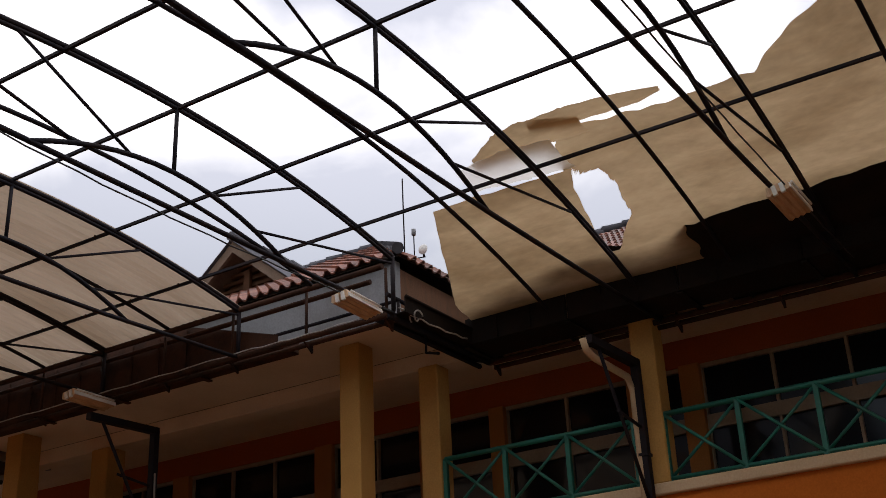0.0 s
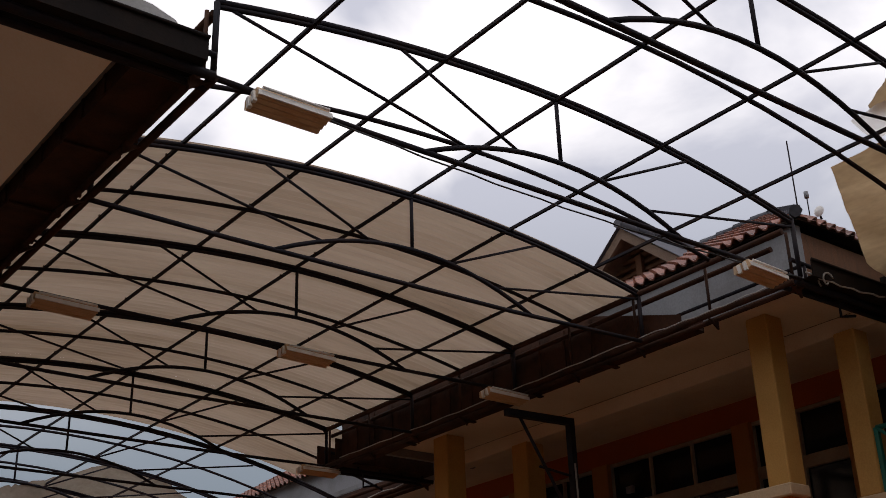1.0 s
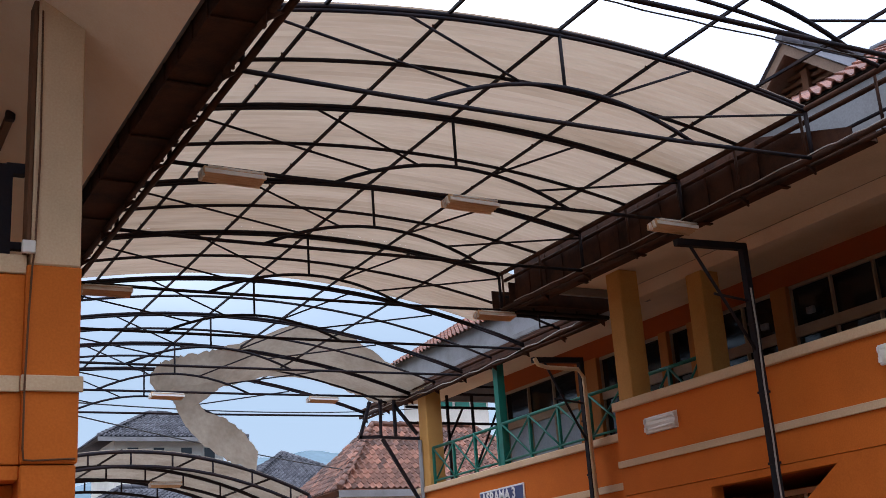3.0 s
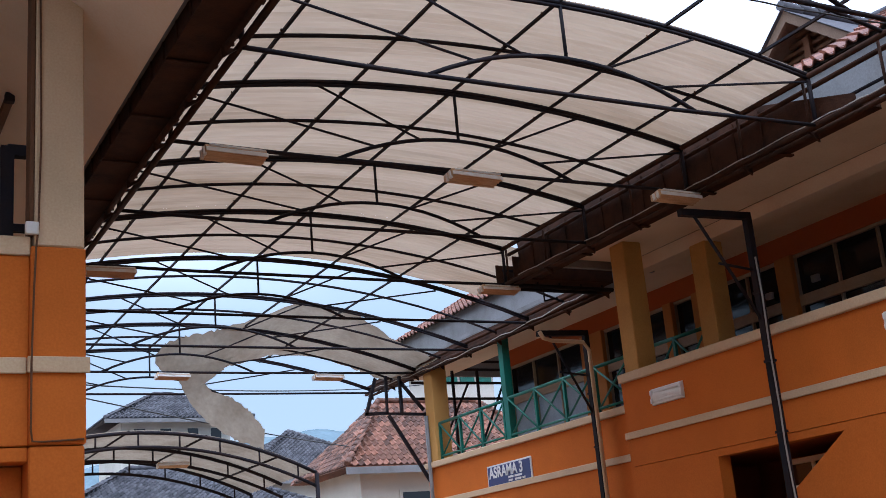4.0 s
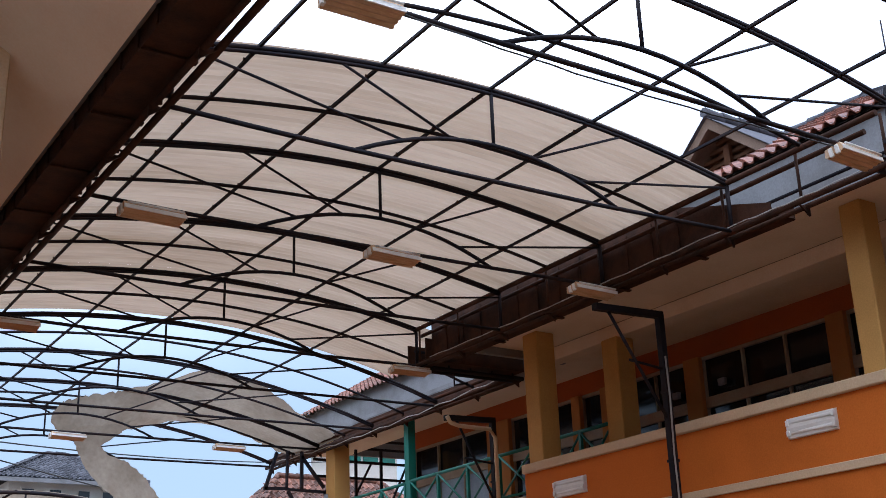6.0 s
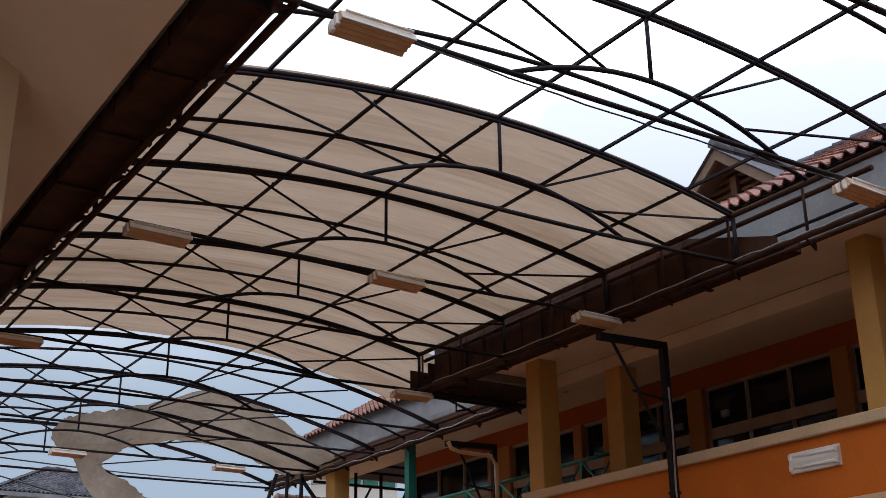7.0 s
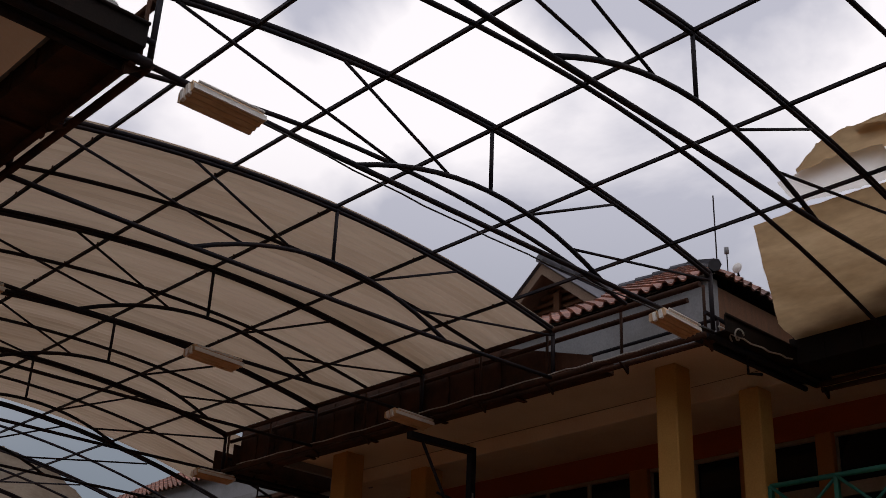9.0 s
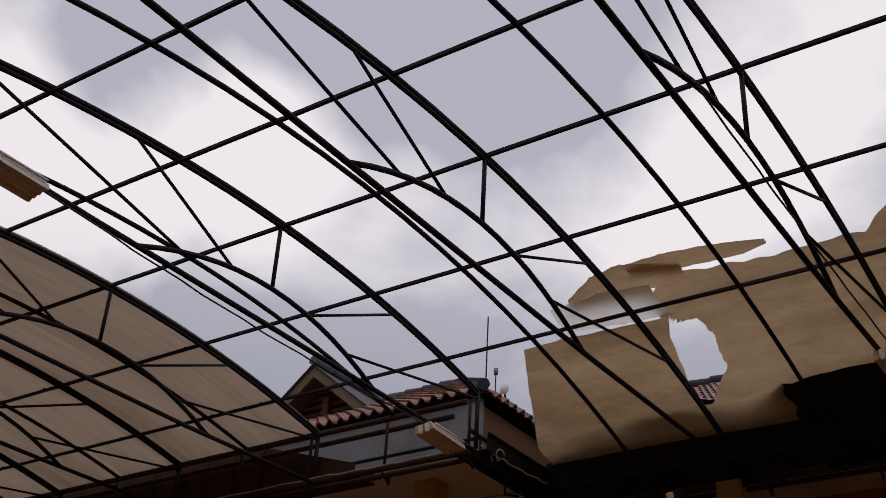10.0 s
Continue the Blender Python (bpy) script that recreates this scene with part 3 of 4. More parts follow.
def green_rail(x, y0, y1, z0, z1, n):
    """Pipe rail with crossed diagonals between its posts."""
    ob = thing("gallery_rail", "green painted steel gallery rail with crossed diagonals", "railing", "green gallery rails")
    tube("top_rail", [(x, y0, z1), (x, y1, z1)], 0.030, GREEN, ob)
    tube("bottom_rail", [(x, y0, z0), (x, y1, z0)], 0.022, GREEN, ob)
    for i in range(n + 1):
        y = y0 + (y1 - y0) * i / n
        tube("rail_post", [(x, y, z0 - 0.08), (x, y, z1)], 0.025, GREEN, ob, square=True)
    for i in range(n):
        a, b = y0 + (y1 - y0) * i / n, y0 + (y1 - y0) * (i + 1) / n
        tube("diagonal", [(x - 0.015, a, z0), (x - 0.015, b, z1)], 0.018, GREEN, ob)
        tube("diagonal", [(x + 0.015, a, z1), (x + 0.015, b, z0)], 0.018, GREEN, ob)
    return ob


green_rail(11.36, 14.75, 18.46, 4.14, 4.82, 4)
green_rail(11.36, 18.64, 21.20, 4.14, 4.80, 3)
green_rail(11.33, 4.57, 6.93, 4.235, 4.9, 3)
green_rail(11.33, 1.03, 4.23, 4.235, 4.91, 4)
green_rail(11.33, -2.4, 0.62, 4.235, 4.9, 4)
green_rail(11.40, 12.90, 14.36, 4.14, 4.85, 2)

for nm, lo, hi in (("bay", (9.97, 6.64, 6.26), (11.36, 14.46, 6.34)), ("inner", (11.62, -6, 6.17), (XW, 23.66, 6.25)), ("near", (11.36, -6, 6.26), (11.815, 6.62, 6.34)), ("far", (11.36, 14.56, 6.26), (11.815, 21.9, 6.34))):
    bm = bmesh.new()
    add_box(bm, lo, hi)
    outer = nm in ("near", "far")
    structure("ceiling_" + nm, bm, FASCIA if outer else SOFFIT, "grey outer soffit" if outer else "off-white painted soffit over the gallery", "ceiling")
bm = bmesh.new()
add_box(bm, (11.36, 6.64, 6.05), (11.62, 14.46, 6.258), 0.01)
structure("trim_ceiling_beam", bm, SOFFIT, "off-white painted beam along the gallery columns", "trim")
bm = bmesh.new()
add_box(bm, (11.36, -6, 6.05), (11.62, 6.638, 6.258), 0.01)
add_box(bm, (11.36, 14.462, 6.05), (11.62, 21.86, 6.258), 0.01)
structure("trim_outer_beam", bm, FASCIA, "grey beam along the gallery columns", "trim")
bm = bmesh.new()
add_box(bm, (9.88, 6.55, 6.14), (9.97, 14.55, 6.80))
add_box(bm, (9.97, 14.47, 6.14), (11.9, 14.55, 6.80))
add_box(bm, (11.82, -6, 6.14), (11.9, 6.55, 6.90))
add_box(bm, (11.82, 14.55, 6.26), (11.9, 23.75, 7.06))
add_box(bm, (11.9, 23.67, 6.26), (16.5, 23.75, 7.06))
structure("wall_fascia", bm, FASCIA, "stained grey concrete fascia below the tiled eaves")
slab("wall_fascia_side", (9.972, 6.56, 6.14), (11.81, 6.63, 6.74), WOOD, "stained brown wooden end board under the tiled eave")
ob = thing("steel_lattice", "black steel lattice frame standing beyond the gallery's open end", "lattice frame")
for z in (6.38, 6.20, 5.90, 5.55):
    tube("rail", [(11.5, 22.6, z), (15.6, 22.6, z)], 0.026, STEEL, ob, square=True)
for x in (12.52, 13.15, 13.87, 14.43):
    tube("post", [(x, 22.6, 3.2), (x, 22.6, 6.2)], 0.026, STEEL, ob, square=True)
for a, b in ((12.0, 12.9), (13.0, 13.8), (13.9, 14.8)):
    tube("diagonal", [(a, 22.58, 4.3), (b, 22.58, 5.9)], 0.02, STEEL, ob, square=True)
slab("wall_back", (16.4, -6, 0), (16.6, 20.7, 7.5), WHITE, "rear wall of the gallery block")


# ---- tiled roofs ----
def tile_mesh(w, l, mat, name="tile"):
    """One curved clay tile: a rounded pan and cover, thick at its lower lip."""
    prof = [(0, 0.0), (0.12 * w, -0.012), (0.34 * w, -0.016), (0.5 * w, 0.006), (0.66 * w, 0.042), (0.84 * w, 0.044), (1.0 * w, 0.004)]
    prof = [(u, h * max(1.0, w / 0.17)) for u, h in prof]
    vs, fs = [], []
    for v, lift in ((0.0, 0.028 * max(1.0, w / 0.17)), (l * 1.12, 0.0)):
        for u, h in prof:
            vs.append((u, v, h + lift))
    for u, h in prof:
        vs.append((u, 0.0, h + 0.008))
    n = len(prof)
    for i in range(n - 1):
        fs.append((i, i + 1, n + i + 1, n + i))
        fs.append((2 * n + i, 2 * n + i + 1, i + 1, i))
    me = bpy.data.meshes.new(name)
    me.from_pydata(vs, [], fs)
    me.materials.append(mat)
    return me, vs, fs


def tile_slope(parent, o, u, v, width, length, mat, singles, inside=None, w=0.24, l=0.30):
    """Lays tiles on a slope from its lower corner o, along u (eave) and v (up)."""
    u, v = Vector(u).normalized(), Vector(v).normalized()
    nrm = u.cross(v)
    me, tv, tf = tile_mesh(w, l, mat)
    tv = [Vector(p) for p in tv]
    rot = Matrix((u, v, nrm)).transposed()
    vs, fs, made = [], [], 0
    for j in range(int(length / l)):
        for i in range(int(width / w)):
            p = Vector(o) + u * (i * w) + v * (j * l)
            if inside and not inside(p):
                continue
            tilt = Matrix.Rotation(random.gauss(0, 0.02), 3, nrm)
            if made < singles:
                ob = new("tile", me)
                ob.parent = parent
                ob.matrix_local = Matrix.Translation(p) @ (tilt @ rot).to_4x4()
                made += 1
            else:
                base = len(vs)
                m = tilt @ rot
                vs += [p + m @ q for q in tv]
                fs += [tuple(base + k for k in f) for f in tf]
    if vs:
        ob = finish("tile_field", vs, fs, mat, parent)
        tagged(ob, "upper courses of clay tiles", kind="stuff")


def ridge_caps(parent, a, b, mat, r=0.07, step=0.33):
    a, b = Vector(a), Vector(b)
    n = max(1, int((b - a).length / step))
    for i in range(n):
        p, q = a.lerp(b, i / n), a.lerp(b, (i + 1.12) / n)
        tube("ridge_cap", [p + Vector((0, 0, 0.03)), q], r, mat, parent, sides=7)


ROOFDECK = surface("roof_underlay", (0.12, 0.09, 0.07), 0.9)
house = thing("tiled_roof", "weathered red clay tile roof over the projecting bay", "roof", "tiled roofs")
E0, EZ = 9.80, 6.83
finish("roof_deck", [(E0, 6.45, EZ - 0.03), (E0, 14.65, EZ - 0.03), (14.0, 11.4, EZ - 0.03 + SLOPE * 4.2), (14.0, 9.7, EZ - 0.03 + SLOPE * 4.2),
                     (18.2, 14.65, EZ - 0.03), (18.2, 6.45, EZ - 0.03)],
       [(0, 1, 2, 3), (4, 5, 3, 2), (5, 0, 3), (1, 4, 2)], ROOFDECK, house)
vslope = Vector((1, 0, SLOPE)).normalized()


def in_bay(p):
    k = (p.x - E0) / 4.2
    return 6.45 + 3.25 * k + 0.2 < p.y < 14.65 - 3.25 * k + 0.1


tile_slope(house, (E0, 14.65, EZ), (0, -1, 0), vslope, 8.2, 4.9, TILE, 300, in_bay, 0.165, 0.21)
v2 = Vector((0, 3.25, SLOPE * 4.2)).normalized()
tile_slope(house, (E0, 6.45, EZ), (1, 0, 0), v2, 8.4, 3.6, TILE, 0, lambda p: E0 + 4.2 * (p.y - 6.45) / 3.25 + 0.15 < p.x < 17.9 - 4.2 * (p.y - 6.45) / 3.25, 0.165, 0.21)
ridge_caps(house, (14.0, 11.4, EZ + SLOPE * 4.2 + 0.03), (14.0, 9.7, EZ + SLOPE * 4.2 + 0.03), GREYTILE)
ridge_caps(house, (E0, 6.45, EZ + 0.04), (14.0, 9.7, EZ + SLOPE * 4.2 + 0.03), GREYTILE)

for nm, y0, y1, ez in (("near", -6.2, 7.0, 6.94), ("far", 14.2, 23.9, 7.0)):
    roof = thing("tiled_roof", "weathered clay tile roof over the gallery", "roof", "tiled roofs")
    tz = ez + SLOPE * 3.4
    finish("roof_deck", [(11.7, y0, ez - 0.03), (11.7, y1, ez - 0.03), (15.1, y1, tz - 0.03), (15.1, y0, tz - 0.03), (18.5, y0, ez), (18.5, y1, ez)],
           [(0, 1, 2, 3), (3, 2, 5, 4)], ROOFDECK, roof)
    tile_slope(roof, (11.7, y1, ez), (0, -1, 0), vslope, y1 - y0, 3.9, TILE, 0, None, 0.165, 0.21)
    ridge_caps(roof, (15.1, y1, tz + 0.05), (15.1, y0, tz + 0.05), GREYTILE)

# the small gable over the bay roof
gable = thing("dormer_gable", "small wooden gable with slatted infill on the tiled roof", "dormer")
GX, GY, GZ, GH, GW = 12.0, 10.86, 8.08, 0.84, 1.08
finish("gable_board", [(GX + 0.40, GY - GW, GZ), (GX + 0.40, GY + GW, GZ), (GX + 0.40, GY, GZ + GH - 0.1)], [(0, 1, 2)], WOOD, gable)
for s in (-1, 1):
    bm = bmesh.new()
    q = [(GX - 0.1, GY, GZ + GH + 0.05), (GX - 0.1, GY + s * (GW + 0.22), GZ - 0.16), (GX - 0.1, GY + s * (GW + 0.1), GZ - 0.24), (GX - 0.1, GY, GZ + GH - 0.12)]
    a = [bm.verts.new(p) for p in q]
    b = [bm.verts.new((p[0] + 0.05, p[1], p[2])) for p in q]
    bm.faces.new(a), bm.faces.new(b[::-1])
    for i in range(4):
        bm.faces.new((a[i], b[i], b[(i + 1) % 4], a[(i + 1) % 4]))
    part("barge_board", bm, GABLEBOARD, gable, "weathered pale brown barge board")
    finish("eave_soffit", [(GX - 0.05, GY, GZ + GH + 0.03), (GX - 0.05, GY + s * (GW + 0.2), GZ - 0.16), (GX + 0.45, GY + s * (GW + 0.2), GZ - 0.16), (GX + 0.45, GY, GZ + GH + 0.03)],
           [(0, 1, 2, 3)], GABLEBOARD, gable)
    finish("gable_roof", [(GX - 0.15, GY, GZ + GH + 0.07), (GX - 0.15, GY + s * (GW + 0.25), GZ - 0.16), (14.2, GY + s * (GW + 0.25), GZ - 0.16), (14.2, GY, GZ + GH + 0.07)],
           [(0, 1, 2, 3)], GREYTILE, gable)
for i in range(7):
    z = GZ + 0.06 + i * 0.115
    wdt = GW * (1 - (z - GZ) / GH) - 0.02
    box("slat", (GX + 0.30, GY - wdt, z), (GX + 0.36, GY + wdt, z + 0.05), WOOD, gable, bevel=0)
box("gable_post", (GX + 0.22, GY - 0.06, GZ - 0.1), (GX + 0.29, GY + 0.06, GZ + GH - 0.3), WOOD, gable)
ridge_caps(gable, (GX - 0.15, GY, GZ + GH + 0.1), (13.9, GY, GZ + GH + 0.1), GREYTILE, 0.08)

mast = thing("antenna_mast", "thin steel antenna mast with a small dish and aerial", "antenna")
tube("mast", [(14.0, 9.2, 8.4), (14.0, 9.2, 10.35)], 0.011, STEEL, mast, sides=6)
tube("mast_arm", [(14.0, 9.2, 8.92), (14.0, 8.82, 8.88)], 0.010, STEEL, mast, sides=6)
tube("aerial", [(14.0, 9.02, 8.9), (14.0, 9.02, 9.38)], 0.009, STEEL, mast, sides=6)
tube("aerial_head", [(14.0, 9.02, 9.30), (14.0, 9.02, 9.40)], 0.035, FASCIA, mast, sides=8)
bm = bmesh.new()
rings = []
for k in range(5):
    r = 0.085 * k / 4
    rings.append([bm.verts.new((14.0 - 0.06 + 0.12 * (r / 0.12) ** 2 * 0.5, 8.84 + r * math.cos(a * math.pi / 6), 9.0 + r * math.sin(a * math.pi / 6))) for a in range(12)] if k else [bm.verts.new((13.94, 8.84, 9.0))])
for a in range(12):
    bm.faces.new((rings[0][0], rings[1][a], rings[1][(a + 1) % 12]))
    for k in range(1, 4):
        bm.faces.new((rings[k][a], rings[k + 1][a], rings[k + 1][(a + 1) % 12], rings[k][(a + 1) % 12]))
part("dish", bm, LAMPWALL, mast, "small pale dish")
tube("dish_stem", [(14.0, 8.84, 8.88), (13.97, 8.84, 9.0)], 0.015, STEEL, mast, sides=6)


# ---- left-hand building ----
LY, LX = 9.0, 1.86
slab("wall_left_end", (-4, LY + 0.05, 2.795), (1.45, LY + 0.25, 4.25), ORANGE, "orange painted end wall of the opposite block")
slab("wall_left_lower", (-4, LY + 0.062, 2.68), (1.45, LY + 0.25, 2.787), ORANGE, "orange painted wall strip above a recess")
slab("wall_left_recess", (-4, LY + 0.30, 0), (1.45, LY + 0.4, 2.68), ORANGE, "orange painted recessed wall")
bm = bmesh.new()
add_box(bm, (1.45, LY, 2.795), (LX, LY + 0.42, 4.32), 0.012)
add_box(bm, (1.45, LY + 0.012, 0), (LX - 0.01, LY + 0.42, 2.787), 0.012)
add_box(bm, (1.62, LY + 0.42, 0), (LX, 22, 4.32))
structure("wall_left_pier", bm, ORANGE, "orange painted corner pier and street wall of the opposite block")
bm = bmesh.new()
add_box(bm, (1.43, LY - 0.03, 3.33), (LX + 0.025, LY - 0.001, 3.452), 0.006)
add_box(bm, (-4, LY + 0.02, 3.33), (1.43, LY + 0.049, 3.452), 0.006)
add_box(bm, (-4, LY + 0.03, 4.252), (1.45, LY + 0.26, 4.40), 0.006)
structure("trim_left_bands", bm, CREAM, "cream painted bands on the orange wall", "trim")
ob = box("column", (1.475, LY, 4.322), (LX - 0.01, LY + 0.4, 6.62), CREAM, bevel=0.012)
tagged(ob, "square cream painted column rising to the soffit", "column", "gallery columns")
slab("trim_left_jamb", (1.435, LY + 0.01, 4.41), (1.473, LY + 0.2, 6.60), WOOD, "brown wooden jamb beside the cream column", "trim")
slab("wall_left_inner", (-0.7, LY + 0.26, 3.62), (-0.5, 22, 7.8), CREAM, "cream painted inner wall of the opposite gallery")
slab("trim_left_beam", (1.08, 6.6, 6.72), (1.18, 22, 6.86), WOOD, "brown beam along the top of the inner wall", "trim")
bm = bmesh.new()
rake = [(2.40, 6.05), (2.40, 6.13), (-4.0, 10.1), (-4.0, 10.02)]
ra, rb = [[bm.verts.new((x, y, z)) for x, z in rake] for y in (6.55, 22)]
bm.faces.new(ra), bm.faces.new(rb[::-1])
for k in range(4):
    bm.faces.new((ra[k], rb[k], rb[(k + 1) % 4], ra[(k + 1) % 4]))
# this soffit takes the lit copy of the paint
structure("ceiling_left", bm, SOFFIT_LIT, "off-white painted soffit of the opposite block", "ceiling")
bm = bmesh.new()
add_box(bm, (2.40, 6.545, 6.14), (2.48, 22, 6.85))
structure("wall_fascia_left", bm, FASCIA, "grey concrete fascia of the opposite block")
bm = bmesh.new()
rim = [(-4.0, 6.05), (2.80, 6.05), (2.87, 6.24), (2.86, 6.38), (2.78, 6.47), (2.6, 6.53), (2.2, 6.56), (-4.0, 6.60)]
ra, rb = [[bm.verts.new((x, y, z)) for x, z in rim] for y in (6.45, 6.545)]
bm.faces.new(ra), bm.faces.new(rb[::-1])
for k in range(8):
    bm.faces.new((ra[k], rb[k], rb[(k + 1) % 8], ra[(k + 1) % 8]))
structure("wall_fascia_left_end", bm, PALEGREY, "pale grey end board with a rounded corner on the opposite block")
slab("floor_left_gallery", (-4, LY + 0.3, 3.5), (1.6, 22, 3.62), SOFFIT, "concrete gallery floor", "floor")
roof = thing("tiled_roof", "weathered clay tile roof of the opposite block", "roof", "tiled roofs")
finish("roof_deck", [(2.5, 6.46, 6.88), (2.5, 22, 6.88), (-4.0, 22, 10.6), (-4.0, 6.46, 10.6), (-10, 6.46, 6.88), (-10, 22, 6.88)], [(0, 1, 2, 3), (3, 2, 5, 4)], GREYTILE, roof)
# unseen soffit, fascia and roof, added to block sky light from the left
bm = bmesh.new()
add_box(bm, (-4, -8, 6.05), (-2.2, 6.44, 6.13))
structure("ceiling_left_unseen", bm, SOFFIT, "off-white painted soffit of the opposite block", "ceiling")
bm = bmesh.new()
add_box(bm, (-2.28, -8, 6.14), (-2.2, 6.44, 6.85))
structure("wall_fascia_left_unseen", bm, FASCIA, "grey concrete fascia of the opposite block")
roof = thing("tiled_roof", "weathered clay tile roof of the opposite block", "roof", "tiled roofs")
finish("roof_deck", [(-2.1, -8, 6.86), (-2.1, 6.44, 6.86), (-5.8, 6.44, 9.1), (-5.8, -8, 9.1), (-10, -8, 6.86), (-10, 6.44, 6.86)], [(0, 1, 2, 3), (3, 2, 5, 4)], GREYTILE, roof)
slab("wall_left_rear", (-4.2, -8, 0), (-4, 22, 6.0), WHITE, "plain wall behind the passage")
ob = thing("ceiling_batten", "brown batten lamp on the soffit of the opposite gallery", "lamp")
box("body", (1.55, 11.26, 6.48), (1.63, 12.8, 6.545), WOOD, ob)
box("cap", (1.545, 11.2, 6.465), (1.635, 11.28, 6.56), STEEL, ob)
ob = thing("wall_bracket", "black square steel bracket beside the cream column", "bracket", "bracket posts of the canopy")
tube("post", [(1.31, 9.34, 4.4), (1.31, 9.34, 5.24)], 0.05, STEEL, ob, square=True)
tube("arm", [(1.31, 9.34, 5.21), (1.46, 9.34, 5.21)], 0.045, STEEL, ob, square=True)
tube("spacer", [(1.31, 9.34, 4.56), (1.46, 9.34, 4.56)], 0.03, STEEL, ob, square=True)
tube_thing("cable", [(1.50, LY - 0.012, 6.5), (1.515, LY - 0.014, 5.2), (1.50, LY - 0.012, 4.45), (1.485, LY - 0.014, 4.3), (1.47, LY - 0.014, 3.9), (1.455, LY - 0.04, 3.4), (1.46, LY - 0.014, 2.9), (1.47, LY - 0.014, 2.82), (1.54, LY - 0.014, 2.815), (1.84, LY - 0.014, 2.83)],
           0.008, WOOD, "thin brown cable running down the column", "cable", "cables", sides=6)
ob = thing("wall_socket", "small white junction box at the foot of the column", "junction box")
box("body", (1.40, LY - 0.05, 4.40), (1.50, LY - 0.005, 4.50), LAMPWALL, ob)


for y, z in ((11.93, 5.38), (12.89, 5.36)):
    ob = thing("junction_box", "small grey electric box on a gallery window transom", "junction box", "junction boxes")
    box("body", (XW - 0.05, y - 0.07, z - 0.05), (XW + 0.008, y + 0.07, z + 0.05), FASCIA, ob)
    box("cover", (XW - 0.058, y - 0.05, z - 0.035), (XW - 0.051, y + 0.05, z + 0.035), FASCIA, ob, "grey cover", bevel=0)

# ---- lamps ----
def batten_lamp(x0, y, label="yellowed white batten lamp hung under a truss tie", z=Z_TIE - 0.125, yaw=0, length=0.88):
    """Fluorescent batten: ribbed reflector housing, end sockets and a tube."""
    ob = thing("batten_lamp", label, "lamp", "batten lamps of the canopy", at=(x0, y, z))
    ob.rotation_euler = (radians(-10), 0, radians(yaw))
    ob.scale = (length, 0.85, 0.85)
    L = 0.72
    prof = [(-0.118, -0.05), (-0.10, 0.035), (0.10, 0.035), (0.118, -0.05), (0.085, -0.068), (0.055, -0.05), (0.025, -0.066), (-0.005, -0.05), (-0.035, -0.066), (-0.065, -0.05), (-0.095, -0.066)]
    bm = bmesh.new()
    r = [[bm.verts.new((x, a, b)) for a, b in prof] for x in (0, L)]
    for k in range(len(prof)):
        bm.faces.new((r[0][k], r[0][(k + 1) % len(prof)], r[1][(k + 1) % len(prof)], r[1][k]))
    bm.faces.new(r[0][::-1]), bm.faces.new(r[1])
    part("housing", bm, LAMPWHITE, ob)
    # white strip paints the sky light on the near side
    box("rim", (-0.004, -0.134, -0.062), (L + 0.004, -0.121, -0.012), LAMPWALL, ob, "white strip for the sky-lit near side", bevel=0)
    tube("tube", [(0.03, -0.145, 0.005), (L - 0.03, -0.145, 0.005)], 0.013, LAMPWALL, ob, "white fluorescent tube")
    for a in (-0.05, 0.03):
        box("socket", (-0.022, a - 0.022, -0.085), (0.016, a + 0.022, 0.02), LAMPWALL, ob, "white lamp socket", bevel=0.004)
    for x in (0.12, L - 0.12):
        tube("hanger", [(x, 0, 0.03), (x, 0, 0.07)], 0.008, STEEL, ob, sides=6)
    return ob


for x0, y, yaw in ((3.27, 10.44, 3), (5.98, 10.44, 4), (8.78, 10.44, 2), (8.83, 14.8, 0), (3.03, 14.8, 0), (5.70, 21.6, 5), (8.84, 21.6, 4)):
    batten_lamp(x0, y, yaw=yaw)
batten_lamp(3.22, 6.12, yaw=0, length=0.80)
batten_lamp(8.37, 6.17, yaw=3, length=0.80)
batten_lamp(8.76, 2.0, yaw=0, length=0.80)


def wall_lamp(y0, z):
    ob = thing("wall_lamp", "white twin-tube batten lamp fixed to the orange wall", "lamp", "wall lamps", at=(SX - 0.013, y0, z))
    ob.scale = (0.6, 1.06, 1.3)
    bm = bmesh.new()
    prof = [(0, 0.09), (-0.06, 0.085), (-0.085, 0.0), (-0.06, -0.085), (0, -0.09)]
    r = [[bm.verts.new((a, y, b)) for a, b in prof] for y in (0, 0.64)]
    for k in range(5):
        bm.faces.new((r[0][k], r[0][(k + 1) % 5], r[1][(k + 1) % 5], r[1][k]))
    bm.faces.new(r[0]), bm.faces.new(r[1][::-1])
    part("housing", bm, LAMPWALL, ob)
    for z in (-0.045, 0.045):
        tube("tube", [(-0.095, 0.03, z), (-0.06, 0.61, z)], 0.014, LAMPWALL, ob)
        for y in (0.0, 0.6):
            box("socket", (-0.115, y, z - 0.025), (-0.05, y + 0.035, z + 0.025), LAMPWALL, ob, bevel=0.004)
    for y in (0.004, 0.62):
        box("end_cap", (-0.09, y, -0.07), (-0.002, y + 0.016, 0.07), LAMPWALL, ob, bevel=0)


ob = thing("paper_notice", "faded pale paper notice pasted on the ochre column", "notice")
box("sheet", (10.56, 13.497, 4.78), (10.82, 13.506, 5.2), WHITE, ob, bevel=0)
wall_lamp(12.47, 3.87)
wall_lamp(8.22, 3.945)

